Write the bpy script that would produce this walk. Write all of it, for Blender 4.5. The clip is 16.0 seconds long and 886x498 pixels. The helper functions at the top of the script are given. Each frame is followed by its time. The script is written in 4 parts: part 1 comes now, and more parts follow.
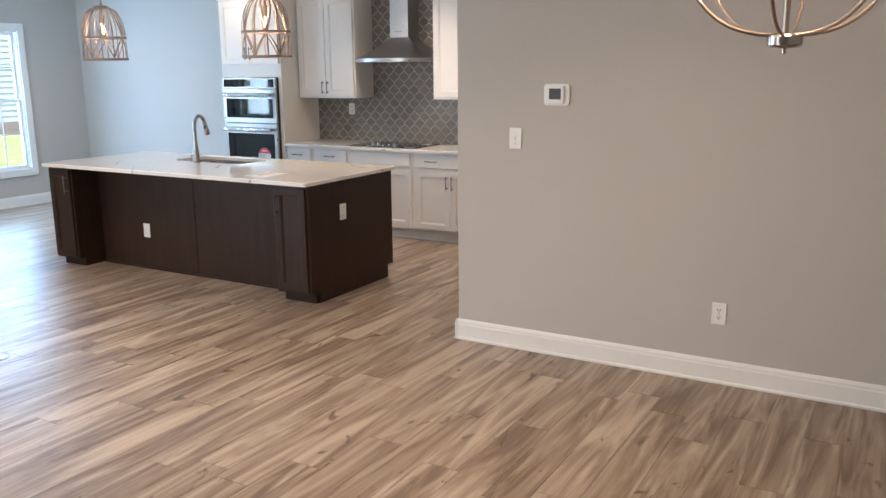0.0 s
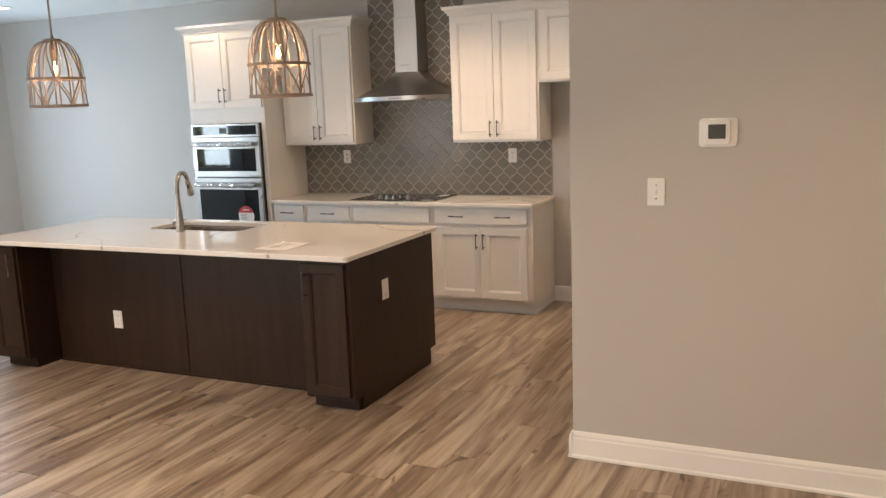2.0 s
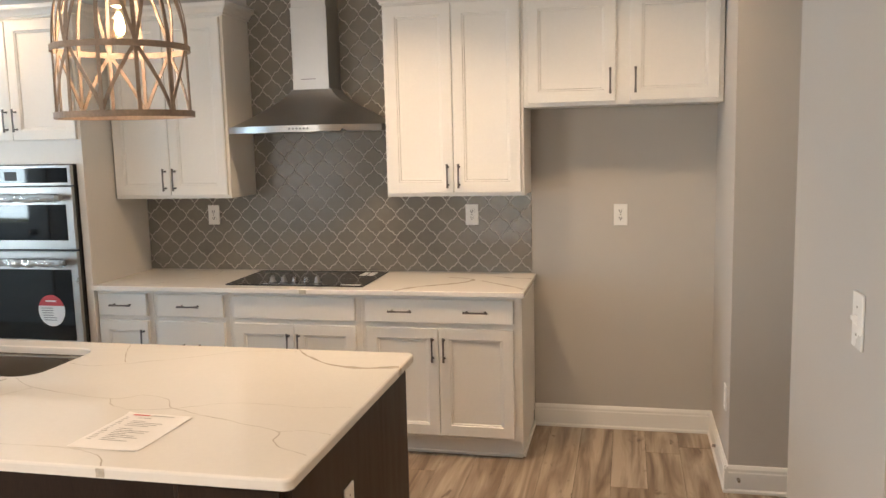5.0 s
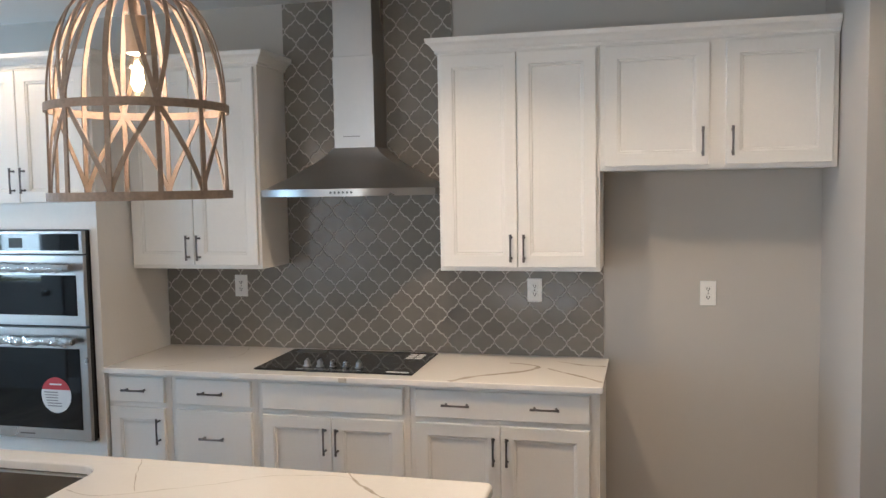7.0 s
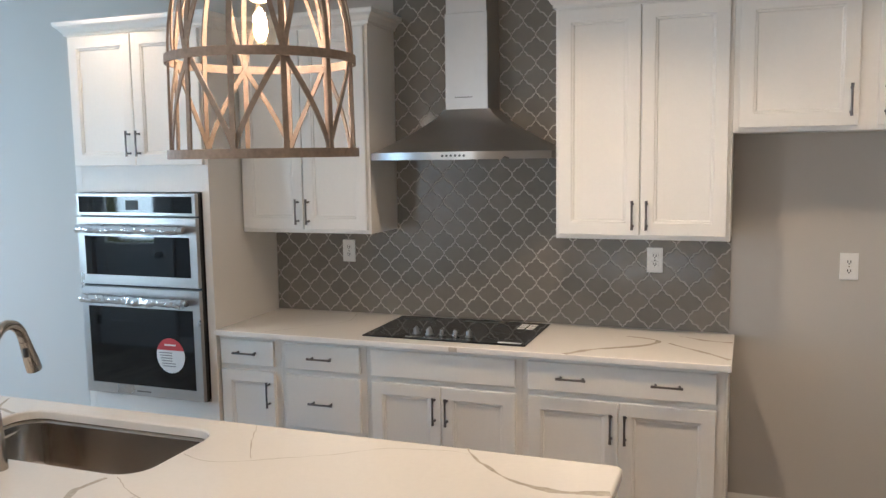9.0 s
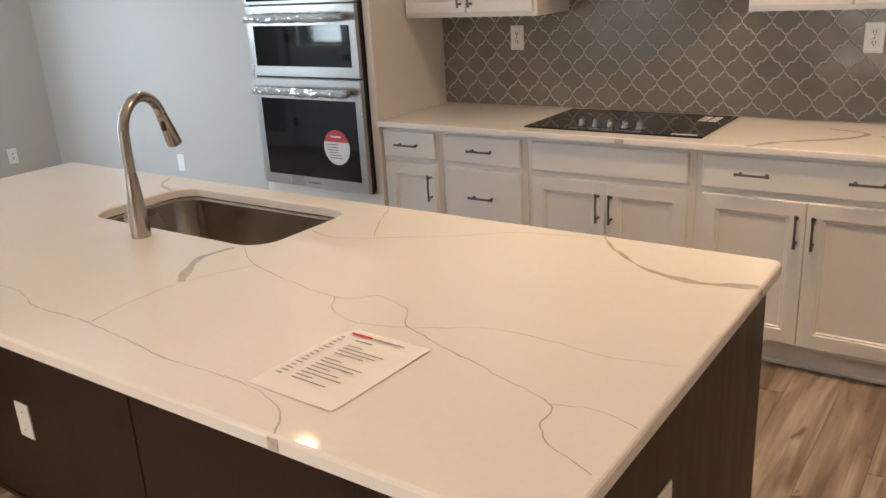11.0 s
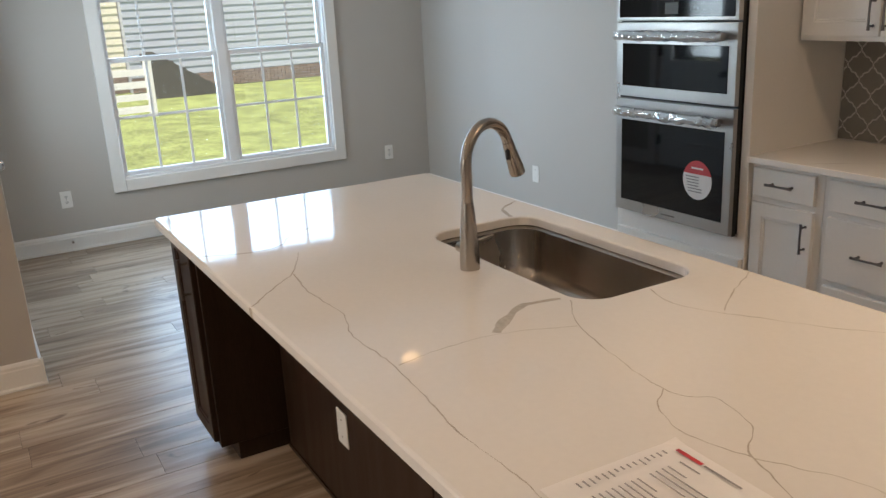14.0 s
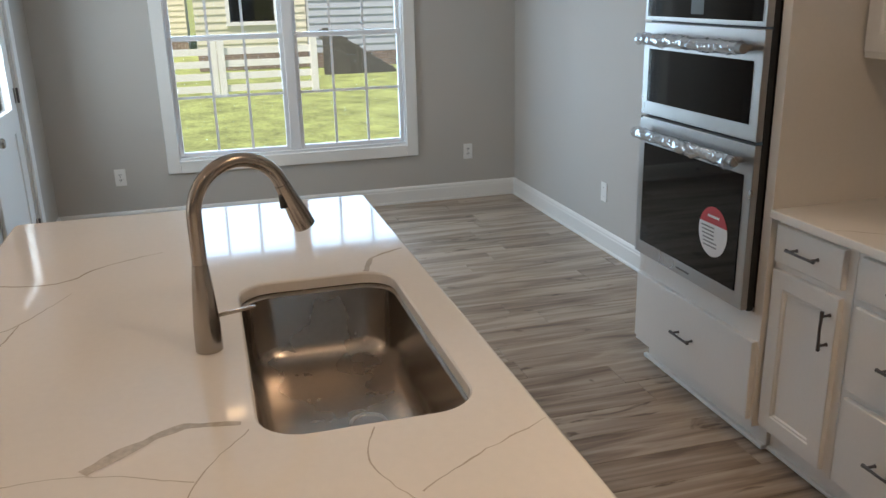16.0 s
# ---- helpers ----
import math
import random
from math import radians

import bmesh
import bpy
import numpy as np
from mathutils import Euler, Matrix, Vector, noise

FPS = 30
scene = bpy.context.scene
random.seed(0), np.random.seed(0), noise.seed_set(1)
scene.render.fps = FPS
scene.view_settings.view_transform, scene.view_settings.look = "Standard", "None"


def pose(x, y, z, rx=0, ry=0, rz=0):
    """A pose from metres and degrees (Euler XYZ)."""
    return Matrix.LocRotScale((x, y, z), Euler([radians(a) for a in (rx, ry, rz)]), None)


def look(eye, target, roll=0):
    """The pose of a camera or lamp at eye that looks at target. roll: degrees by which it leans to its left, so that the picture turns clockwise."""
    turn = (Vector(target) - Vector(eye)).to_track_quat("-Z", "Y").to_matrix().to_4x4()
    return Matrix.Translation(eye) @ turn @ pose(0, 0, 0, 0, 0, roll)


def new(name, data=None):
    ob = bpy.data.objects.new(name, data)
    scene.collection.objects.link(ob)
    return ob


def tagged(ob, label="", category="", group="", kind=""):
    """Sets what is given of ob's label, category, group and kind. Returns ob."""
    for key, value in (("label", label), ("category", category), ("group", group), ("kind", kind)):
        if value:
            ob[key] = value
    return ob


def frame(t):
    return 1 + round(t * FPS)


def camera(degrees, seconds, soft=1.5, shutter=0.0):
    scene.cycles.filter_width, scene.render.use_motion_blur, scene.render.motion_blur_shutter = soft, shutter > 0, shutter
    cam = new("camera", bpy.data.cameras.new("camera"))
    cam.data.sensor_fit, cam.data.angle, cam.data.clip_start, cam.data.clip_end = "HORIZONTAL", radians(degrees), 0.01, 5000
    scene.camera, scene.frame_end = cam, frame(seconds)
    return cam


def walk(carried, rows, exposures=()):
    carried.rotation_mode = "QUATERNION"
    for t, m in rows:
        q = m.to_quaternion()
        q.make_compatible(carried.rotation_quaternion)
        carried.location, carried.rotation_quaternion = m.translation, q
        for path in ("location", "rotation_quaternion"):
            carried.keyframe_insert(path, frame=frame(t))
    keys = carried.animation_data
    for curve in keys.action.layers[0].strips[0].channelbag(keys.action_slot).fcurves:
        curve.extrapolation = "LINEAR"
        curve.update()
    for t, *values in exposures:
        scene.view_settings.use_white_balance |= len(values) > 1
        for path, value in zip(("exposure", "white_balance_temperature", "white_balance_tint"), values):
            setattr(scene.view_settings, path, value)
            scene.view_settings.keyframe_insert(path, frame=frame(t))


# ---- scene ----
cam = camera(56.3, 16.0)
PATH = [
    (0, (0.468, -0.082, 1.696), (-0.505, 1.612, 1.268), -0.5),
    (0.5, (0.105, 0.011, 1.682), (-0.87, 1.716, 1.305), -0.7),
    (1, (-0.29, 0.155, 1.69), (-1.228, 1.886, 1.336), -1.5),
    (1.5, (-0.671, 0.348, 1.685), (-1.537, 2.117, 1.338), -2.1),
    (2, (-0.939, 0.677, 1.689), (-1.76, 2.469, 1.351), -2.1),
    (2.5, (-1.235, 0.973, 1.698), (-2.004, 2.793, 1.382), -1.7),
    (3, (-1.564, 1.265, 1.707), (-2.277, 3.107, 1.394), -1.4),
    (3.5, (-1.809, 1.652, 1.677), (-2.472, 3.514, 1.373), -1.4),
    (4, (-2.08, 1.975, 1.676), (-2.666, 3.863, 1.373), -1.5),
    (4.5, (-2.32, 2.336, 1.694), (-2.814, 4.252, 1.403), -1.4),
    (5, (-2.46, 2.692, 1.703), (-2.894, 4.627, 1.438), -1.4),
    (7.5, (-2.829, 3.238, 1.805), (-3.344, 5.166, 1.662), -0.9),
    (8, (-2.85, 3.231, 1.798), (-3.446, 5.134, 1.644), -1.1),
    (10.3, (-2.988, 3.599, 1.674), (-3.909, 5.306, 1.188), -1.7),
    (10.5, (-2.931, 3.615, 1.643), (-3.922, 5.266, 1.101), -2.4),
    (11, (-2.818, 3.643, 1.606), (-3.922, 5.185, 0.97), -3.3),
    (11.5, (-2.773, 3.636, 1.618), (-4.003, 5.052, 0.924), -3.7),
    (12, (-2.786, 3.631, 1.621), (-4.125, 4.936, 0.911), -3.8),
    (12.5, (-2.801, 3.626, 1.613), (-4.242, 4.829, 0.922), -3.8),
    (13, (-2.806, 3.63, 1.62), (-4.337, 4.736, 0.961), -3.5),
    (13.5, (-2.903, 3.702, 1.623), (-4.509, 4.721, 1.004), -3.2),
    (14, (-3.014, 3.877, 1.645), (-4.679, 4.822, 1.065), -3.0),
    (14.5, (-3.079, 4.135, 1.649), (-4.796, 4.991, 1.086), -2.7),
    (15, (-3.057, 4.468, 1.65), (-4.829, 5.207, 1.092), -2.2),
    (15.5, (-3.148, 4.791, 1.636), (-4.957, 5.42, 1.061), -2.0),
    (16, (-3.214, 5.08, 1.633), (-5.051, 5.592, 1.031), -1.4),
]
EXPOSURES = [(0.0, 1.10, 5900, 11), (0.5, 0.98, 6250, 13), (1.5, 1.0, 6800, 13), (2.5, 0.95, 7400, 17), (3.5, 1.0, 7600, 18), (4.5, 1.08, 7600, 17), (5.0, 1.12, 7100, 12), (7.5, 0.87, 6000, 9), (8.2, 0.87, 6000, 9),
             (10.5, 0.95, 6900, 14), (11.0, 0.87, 7200, 16), (12.5, 0.67, 7300, 15), (14.5, 0.30, 7000, 14), (16.0, 0.21, 7000, 14)]
walk(cam, [(t, look(eye, target, roll)) for t, eye, target, roll in PATH], EXPOSURES)

# ---- world, sun and lamps ----
world = bpy.data.worlds.new("sky")
scene.world = world
world.use_nodes = True
wn = world.node_tree
sky = wn.nodes.new("ShaderNodeTexSky")
sky.sky_type, sky.sun_disc = "NISHITA", False
sky.sun_elevation, sky.sun_rotation = radians(62), radians(143)
wn.nodes["Background"].inputs["Strength"].default_value = 0.15
wn.links.new(sky.outputs[0], wn.nodes["Background"].inputs[0])

sun = new("sun", bpy.data.lights.new("sun", "SUN"))
sun.data.energy, sun.data.angle, sun.data.color = 5.0, radians(0.5), (1.0, 0.95, 0.87)
sun.matrix_world = look((0, 0, 20), (-5.2 * 0.6, 5.2 * 0.8, 20 - 10))

CEIL = 2.79
WARM = (1.0, 0.74, 0.50)
COOL = (0.72, 0.86, 1.0)


def window_glow(name, at, to, w, h, watts, colour=COOL):
    """An area lamp that stands in for sky light at an opening."""
    ob = new(name, bpy.data.lights.new(name, "AREA"))
    ob.data.shape, ob.data.size, ob.data.size_y = "RECTANGLE", w, h
    ob.data.energy, ob.data.color = watts, colour
    ob.matrix_world = look(at, to)
    return ob


XLW = -7.24                                  # just outside the living room's west wall
window_glow("window_sky_light", (-9.64, 5.70, 1.33), (-8.6, 5.70, 1.33), 1.66, 1.70, 54, (0.42, 0.69, 1.0))
window_glow("door_sky_light", (-8.39, 3.82, 1.45), (-8.39, 4.9, 1.45), 0.5, 0.85, 21, (0.62, 0.83, 1.0))
# next two: no window seen there, added to brighten the living room and partition end
window_glow("added_south_light", (-4.6, -3.62, 1.43), (-4.6, -2.6, 1.43), 1.7, 1.6, 36, (0.88, 0.94, 1.0))
window_glow("added_west_light", (XLW, 0.6, 1.43), (XLW + 1, 0.6, 1.43), 1.7, 1.6, 78, (0.85, 0.93, 1.0))
# the last five, over the living room, are unseen lamps added to brighten it
CANS = [(-8.2, 6.49), (-8.2, 5.05), (-5.95, 6.55), (-3.62, 6.2), (-2.45, 6.3), (-5.6, 3.0), (-3.2, 2.6), (-0.9, 2.6), (-4.6, 0.4), (-1.0, 0.0)]
for x, y in CANS:
    lamp = new("can_lamp", bpy.data.lights.new("can_lamp", "AREA"))
    lamp.data.shape, lamp.data.size, lamp.data.energy, lamp.data.color = "DISK", 0.13, (2.0 if x < -5.9 else 8.2 if x < -3 else 3.6) if y > 4 else 9.5, WARM
    lamp.data.spread = radians(125)
    lamp.matrix_world = pose(x, y, CEIL - 0.012)
PENDANTS = [(-3.812, 4.765), (-5.605, 4.765)]
for x, y in PENDANTS:
    lamp = new("bulb_lamp", bpy.data.lights.new("bulb_lamp", "POINT"))
    lamp.data.energy, lamp.data.color, lamp.data.shadow_soft_size = 2.3, (1.0, 0.78, 0.60), 0.02
    lamp.matrix_world = pose(x, y, 2.045)

CX, CY, CZ = 0.145, 2.24, 1.735              # dining chandelier's hub
lamp = new("chandelier_lamp", bpy.data.lights.new("chandelier_lamp", "POINT"))
lamp.data.energy, lamp.data.color, lamp.data.shadow_soft_size = 9.0, (1.0, 0.74, 0.50), 0.09
lamp.matrix_world = pose(CX, CY, CZ + 0.335)

# ---- materials ----


def mat(name, colour, rough=0.5, metal=0.0, vary=0.06, scale=6.0, fine=90.0, bump=0.02, stretch=(1, 1, 1), coat=0.0, island=0.0, obj=0.0, spec=0.5):
    """A surface with coarse and fine variation of colour, gloss and relief."""
    m = bpy.data.materials.new(name)
    m.use_nodes = True
    n, l = m.node_tree.nodes, m.node_tree.links
    b = n["Principled BSDF"]
    b.inputs["Metallic"].default_value = metal
    b.inputs["Coat Weight"].default_value = coat
    b.inputs["Coat Roughness"].default_value = 0.1
    b.inputs["Specular IOR Level"].default_value = spec
    geo = n.new("ShaderNodeNewGeometry")
    mp = n.new("ShaderNodeMapping")
    mp.inputs["Scale"].default_value = stretch
    l.new(geo.outputs["Position"], mp.inputs["Vector"])
    big, small = n.new("ShaderNodeTexNoise"), n.new("ShaderNodeTexNoise")
    for t, s in ((big, scale), (small, fine)):
        t.inputs["Scale"].default_value = s
        t.inputs["Detail"].default_value = 4
        l.new(mp.outputs[0], t.inputs["Vector"])
    add = n.new("ShaderNodeMath")
    add.operation = "ADD"
    l.new(big.outputs["Fac"], add.inputs[0])
    l.new(small.outputs["Fac"], add.inputs[1])
    last = add.outputs[0]
    if island or obj:
        info = n.new("ShaderNodeObjectInfo")
        mul = n.new("ShaderNodeMath")
        mul.operation = "MULTIPLY_ADD"
        mul.inputs[1].default_value = obj or island
        l.new(info.outputs["Random"] if obj else geo.outputs["Random Per Island"], mul.inputs[0])
        l.new(last, mul.inputs[2])
        last = mul.outputs[0]
    rng = n.new("ShaderNodeMapRange")
    rng.inputs["From Min"].default_value, rng.inputs["From Max"].default_value = 0.6, 1.4 + max(island, obj)
    rng.inputs["To Min"].default_value, rng.inputs["To Max"].default_value = 1 - vary, 1 + vary
    l.new(last, rng.inputs["Value"])
    mix = n.new("ShaderNodeVectorMath")
    mix.operation = "SCALE"
    mix.inputs[0].default_value = colour
    l.new(rng.outputs[0], mix.inputs["Scale"])
    l.new(mix.outputs[0], b.inputs["Base Color"])
    rr = n.new("ShaderNodeMapRange")
    rr.inputs["From Min"].default_value, rr.inputs["From Max"].default_value = 0.3, 0.7
    rr.inputs["To Min"].default_value, rr.inputs["To Max"].default_value = max(0.02, rough * 0.85), min(1, rough * 1.15)
    l.new(big.outputs["Fac"], rr.inputs["Value"])
    l.new(rr.outputs[0], b.inputs["Roughness"])
    if bump:
        bp = n.new("ShaderNodeBump")
        bp.inputs["Strength"].default_value = bump
        bp.inputs["Distance"].default_value = 0.01
        l.new(small.outputs["Fac"], bp.inputs["Height"])
        l.new(bp.outputs[0], b.inputs["Normal"])
    return m


def glow(name, colour, strength):
    m = bpy.data.materials.new(name)
    m.use_nodes = True
    b = m.node_tree.nodes["Principled BSDF"]
    b.inputs["Base Color"].default_value = (*colour, 1)
    b.inputs["Emission Color"].default_value = (*colour, 1)
    b.inputs["Emission Strength"].default_value = strength
    return m


def glassy(name, tint=(1, 1, 1), rough=0.0, share=0.9):
    """Thin clear pane: mostly lets light through and mirrors a little."""
    m = bpy.data.materials.new(name)
    m.use_nodes = True
    n, l = m.node_tree.nodes, m.node_tree.links
    n.remove(n["Principled BSDF"])
    tr, gl, mx = n.new("ShaderNodeBsdfTransparent"), n.new("ShaderNodeBsdfGlossy"), n.new("ShaderNodeMixShader")
    tr.inputs[0].default_value = (*tint, 1)
    gl.inputs["Roughness"].default_value = rough
    fr = n.new("ShaderNodeFresnel")
    fr.inputs["IOR"].default_value = 1.45
    if share != 0.9:
        mx.inputs[0].default_value = 1 - share
    else:
        l.new(fr.outputs[0], mx.inputs[0])
    l.new(tr.outputs[0], mx.inputs[1])
    l.new(gl.outputs[0], mx.inputs[2])
    l.new(mx.outputs[0], n["Material Output"].inputs["Surface"])
    return m


def plank_mat(name):
    """Vinyl oak planks: each board its own tone, long grain, knots and dark streaks."""
    m = bpy.data.materials.new(name)
    m.use_nodes = True
    n, l = m.node_tree.nodes, m.node_tree.links
    b = n["Principled BSDF"]
    geo, info = n.new("ShaderNodeNewGeometry"), n.new("ShaderNodeObjectInfo")
    rnd = n.new("ShaderNodeMath")
    rnd.operation = "ADD"
    l.new(geo.outputs["Random Per Island"], rnd.inputs[0])
    l.new(info.outputs["Random"], rnd.inputs[1])
    shift = n.new("ShaderNodeCombineXYZ")
    k = n.new("ShaderNodeMath")
    k.operation = "MULTIPLY"
    k.inputs[1].default_value = 37.0
    l.new(rnd.outputs[0], k.inputs[0])
    l.new(k.outputs[0], shift.inputs[0])
    l.new(k.outputs[0], shift.inputs[2])
    vec = n.new("ShaderNodeVectorMath")
    vec.operation = "ADD"
    l.new(geo.outputs["Position"], vec.inputs[0])
    l.new(shift.outputs[0], vec.inputs[1])

    def grain(scale, sx, sy, detail, dist=0.0):
        mp = n.new("ShaderNodeMapping")
        mp.inputs["Scale"].default_value = (sx, sy, 1)
        l.new(vec.outputs[0], mp.inputs[0])
        t = n.new("ShaderNodeTexNoise")
        t.inputs["Scale"].default_value, t.inputs["Detail"].default_value = scale, detail
        t.inputs["Distortion"].default_value = dist
        l.new(mp.outputs[0], t.inputs["Vector"])
        return t.outputs["Fac"]

    broad, fine, knot = grain(1.0, 12, 1.1, 5, 1.2), grain(1.0, 90, 2.5, 3), grain(1.0, 9, 3.2, 6, 1.5)
    ramp = n.new("ShaderNodeValToRGB")
    e = ramp.color_ramp.elements
    e[0].position, e[0].color = 0.33, (0.140, 0.094, 0.064, 1)
    e[1].position, e[1].color = 0.68, (0.45, 0.372, 0.293, 1)
    mid = ramp.color_ramp.elements.new(0.5)
    mid.color = (0.285, 0.216, 0.158, 1)
    s = n.new("ShaderNodeMath")
    s.operation = "MULTIPLY_ADD"
    s.inputs[1].default_value = 0.09
    l.new(rnd.outputs[0], s.inputs[0])
    l.new(broad, s.inputs[2])
    o = n.new("ShaderNodeMath")
    o.operation = "MULTIPLY_ADD"
    o.inputs[1].default_value = 0.16
    l.new(fine, o.inputs[0])
    l.new(s.outputs[0], o.inputs[2])
    o2 = n.new("ShaderNodeMath")
    o2.operation = "SUBTRACT"
    o2.inputs[1].default_value = 0.155
    l.new(o.outputs[0], o2.inputs[0])
    l.new(o2.outputs[0], ramp.inputs[0])
    kr = n.new("ShaderNodeValToRGB")
    kr.color_ramp.elements[0].position, kr.color_ramp.elements[0].color = 0.29, (0.36, 0.30, 0.26, 1)
    kr.color_ramp.elements[1].position, kr.color_ramp.elements[1].color = 0.36, (1, 1, 1, 1)
    l.new(knot, kr.inputs[0])
    mul = n.new("ShaderNodeMix")
    mul.data_type, mul.blend_type = "RGBA", "MULTIPLY"
    mul.inputs[0].default_value = 1
    l.new(ramp.outputs[0], mul.inputs[6])
    l.new(kr.outputs[0], mul.inputs[7])
    l.new(mul.outputs[2], b.inputs["Base Color"])
    b.inputs["Roughness"].default_value = 0.33
    b.inputs["Specular IOR Level"].default_value = 0.5
    bp = n.new("ShaderNodeBump")
    bp.inputs["Strength"].default_value, bp.inputs["Distance"].default_value = 0.12, 0.004
    l.new(fine, bp.inputs["Height"])
    l.new(bp.outputs[0], b.inputs["Normal"])
    return m


def quartz_mat(name):
    m = mat(name, (0.80, 0.77, 0.725), 0.06, vary=0.025, scale=3, fine=60, bump=0.0)
    return m


M_WALL = mat("greige_wall_paint", (0.50, 0.475, 0.44), 0.75, vary=0.02, scale=1.2, fine=160, bump=0.05)
M_CEIL = mat("ceiling_paint", (0.78, 0.77, 0.75), 0.9, vary=0.02, scale=2, fine=140, bump=0.08)
M_TRIM = mat("white_trim_paint", (0.80, 0.79, 0.76), 0.35, vary=0.02, bump=0.01)
M_CAB = mat("white_cabinet_paint", (0.80, 0.78, 0.745), 0.38, vary=0.02, scale=3, fine=70, bump=0.012)
M_ESP = mat("espresso_wood", (0.034, 0.0185, 0.0115), 0.40, spec=0.22, vary=0.35, scale=3, fine=40, bump=0.03, stretch=(6, 6, 0.7))
M_STEEL = mat("brushed_steel", (0.46, 0.445, 0.43), 0.30, 1.0, vary=0.03, scale=3, fine=40, bump=0.0)
M_SINK = mat("satin_sink_steel", (0.44, 0.40, 0.36), 0.26, 1.0, vary=0.08, scale=5, fine=70, bump=0.02)
M_NICKEL = mat("satin_nickel", (0.42, 0.38, 0.34), 0.24, 1.0, vary=0.04, bump=0.0)
M_PULL = mat("pewter_pull", (0.17, 0.155, 0.15), 0.33, 1.0, vary=0.06, bump=0.0)
M_BLACK = mat("black_glass", (0.004, 0.004, 0.005), 0.04, spec=0.4, vary=0.05, bump=0.0)
M_BLACKP = mat("black_plastic", (0.02, 0.02, 0.02), 0.4, bump=0.0)
M_WHITEP = mat("white_plastic", (0.82, 0.81, 0.78), 0.3, vary=0.015, bump=0.0)
M_TILE = mat("grey_glazed_tile", (0.205, 0.186, 0.160), 0.13, vary=0.16, scale=9, fine=30, bump=0.03, obj=0.8)
M_GROUT = mat("pale_grout", (0.46, 0.43, 0.385), 0.85, vary=0.08, fine=200, bump=0.1)
M_CAGE = mat("weathered_cage_wood", (0.30, 0.225, 0.17), 0.6, vary=0.3, scale=14, fine=120, bump=0.1)
M_PAPER = mat("paper", (0.84, 0.82, 0.80), 0.8, vary=0.02, bump=0.02)
M_INK = mat("grey_ink", (0.28, 0.27, 0.27), 0.8, bump=0)
M_REDINK = mat("red_ink", (0.55, 0.05, 0.06), 0.6, vary=0.03, bump=0)
M_STICK = mat("sticker_white", (0.78, 0.77, 0.76), 0.5, vary=0.02, bump=0)
M_VEIN = mat("grey_quartz_vein", (0.50, 0.455, 0.39), 0.035, vary=0.25, scale=12, fine=80, bump=0)
M_QUARTZ = quartz_mat("white_quartz")
M_PLANK = plank_mat("oak_vinyl_plank")
M_SUB = mat("plank_joint", (0.07, 0.05, 0.035), 0.8, bump=0)
M_GLASS = glassy("clear_window_glass")
M_BULB = glow("bulb_glow", (1.0, 0.62, 0.30), 22)
M_BULBGLASS = glassy("bulb_glass", (1, 0.95, 0.88), 0.0, 0.95)
M_CAN = glow("can_glow", (1.0, 0.66, 0.36), 5)
M_LCD = mat("lcd_grey", (0.06, 0.065, 0.06), 0.5, bump=0)
M_LAWN = mat("lawn", (0.25, 0.30, 0.105), 0.95, vary=0.75, scale=2.2, fine=14, bump=0.4)
M_SIDING = mat("blue_grey_siding", (0.44, 0.48, 0.54), 0.6, vary=0.05, bump=0.02)
M_CREAM = mat("cream_siding", (0.66, 0.64, 0.52), 0.6, vary=0.05, bump=0.02)
M_BRICK = mat("red_brick", (0.30, 0.235, 0.21), 0.8, vary=0.3, scale=8, fine=60, bump=0.2, island=0.8)
M_VINYL = mat("white_vinyl", (0.80, 0.80, 0.80), 0.35, vary=0.02, bump=0.0)
M_ROOF = mat("roof_shingle", (0.08, 0.08, 0.085), 0.9, vary=0.3, scale=8, fine=60, bump=0.2)
M_DARKP = mat("dark_stair_wood", (0.10, 0.095, 0.09), 0.7, vary=0.2, bump=0.1)

# ---- building helpers ----
ORIGIN = {}


def thing(name, at, label, category, group="", kind="", m=None):
    """An Empty at the thing's base; its parts are given in world metres, or locally when m is given."""
    ob = new(name)
    ob.empty_display_size = 0.1
    if m is None:
        ob.location = at
        ORIGIN[ob] = Vector(at)
    else:
        ob.matrix_basis = m
        ORIGIN[ob] = Vector((0, 0, 0))
    return tagged(ob, label, category, group, kind)


def part(name, bm, material, parent=None, label="", smooth=False):
    """One bmesh as one mesh object under a thing or a part."""
    root = parent
    while root is not None and root.parent is not None:
        root = root.parent
    if root is not None:
        bmesh.ops.translate(bm, verts=bm.verts, vec=-ORIGIN.get(root, Vector((0, 0, 0))))
    me = bpy.data.meshes.new(name)
    bm.normal_update()
    bm.to_mesh(me)
    bm.free()
    me.materials.append(material)
    if smooth:
        for p in me.polygons:
            p.use_smooth = True
        me.set_sharp_from_angle(angle=radians(35))
    ob = new(name, me)
    ob.parent = parent
    if label:
        ob["label"] = label
    return ob


def solo(name, bm, material, label, category, group="", kind="", smooth=False):
    return tagged(part(name, bm, material, None, "", smooth), label, category, group, kind)


def box(x0, x1, y0, y1, z0, z1, bevel=0.0, seg=1, bm=None):
    b = bmesh.new()
    bmesh.ops.create_cube(b, size=1)
    for v in b.verts:
        v.co = Vector((x0 + (v.co.x + 0.5) * (x1 - x0), y0 + (v.co.y + 0.5) * (y1 - y0), z0 + (v.co.z + 0.5) * (z1 - z0)))
    if bevel:
        bmesh.ops.bevel(b, geom=b.edges[:], offset=bevel, segments=seg, affect="EDGES", profile=0.5)
    return merge(bm, b)


def merge(bm, b):
    if bm is None:
        return b
    me = bpy.data.meshes.new("tmp")
    b.to_mesh(me)
    b.free()
    bm.from_mesh(me)
    bpy.data.meshes.remove(me)
    return bm


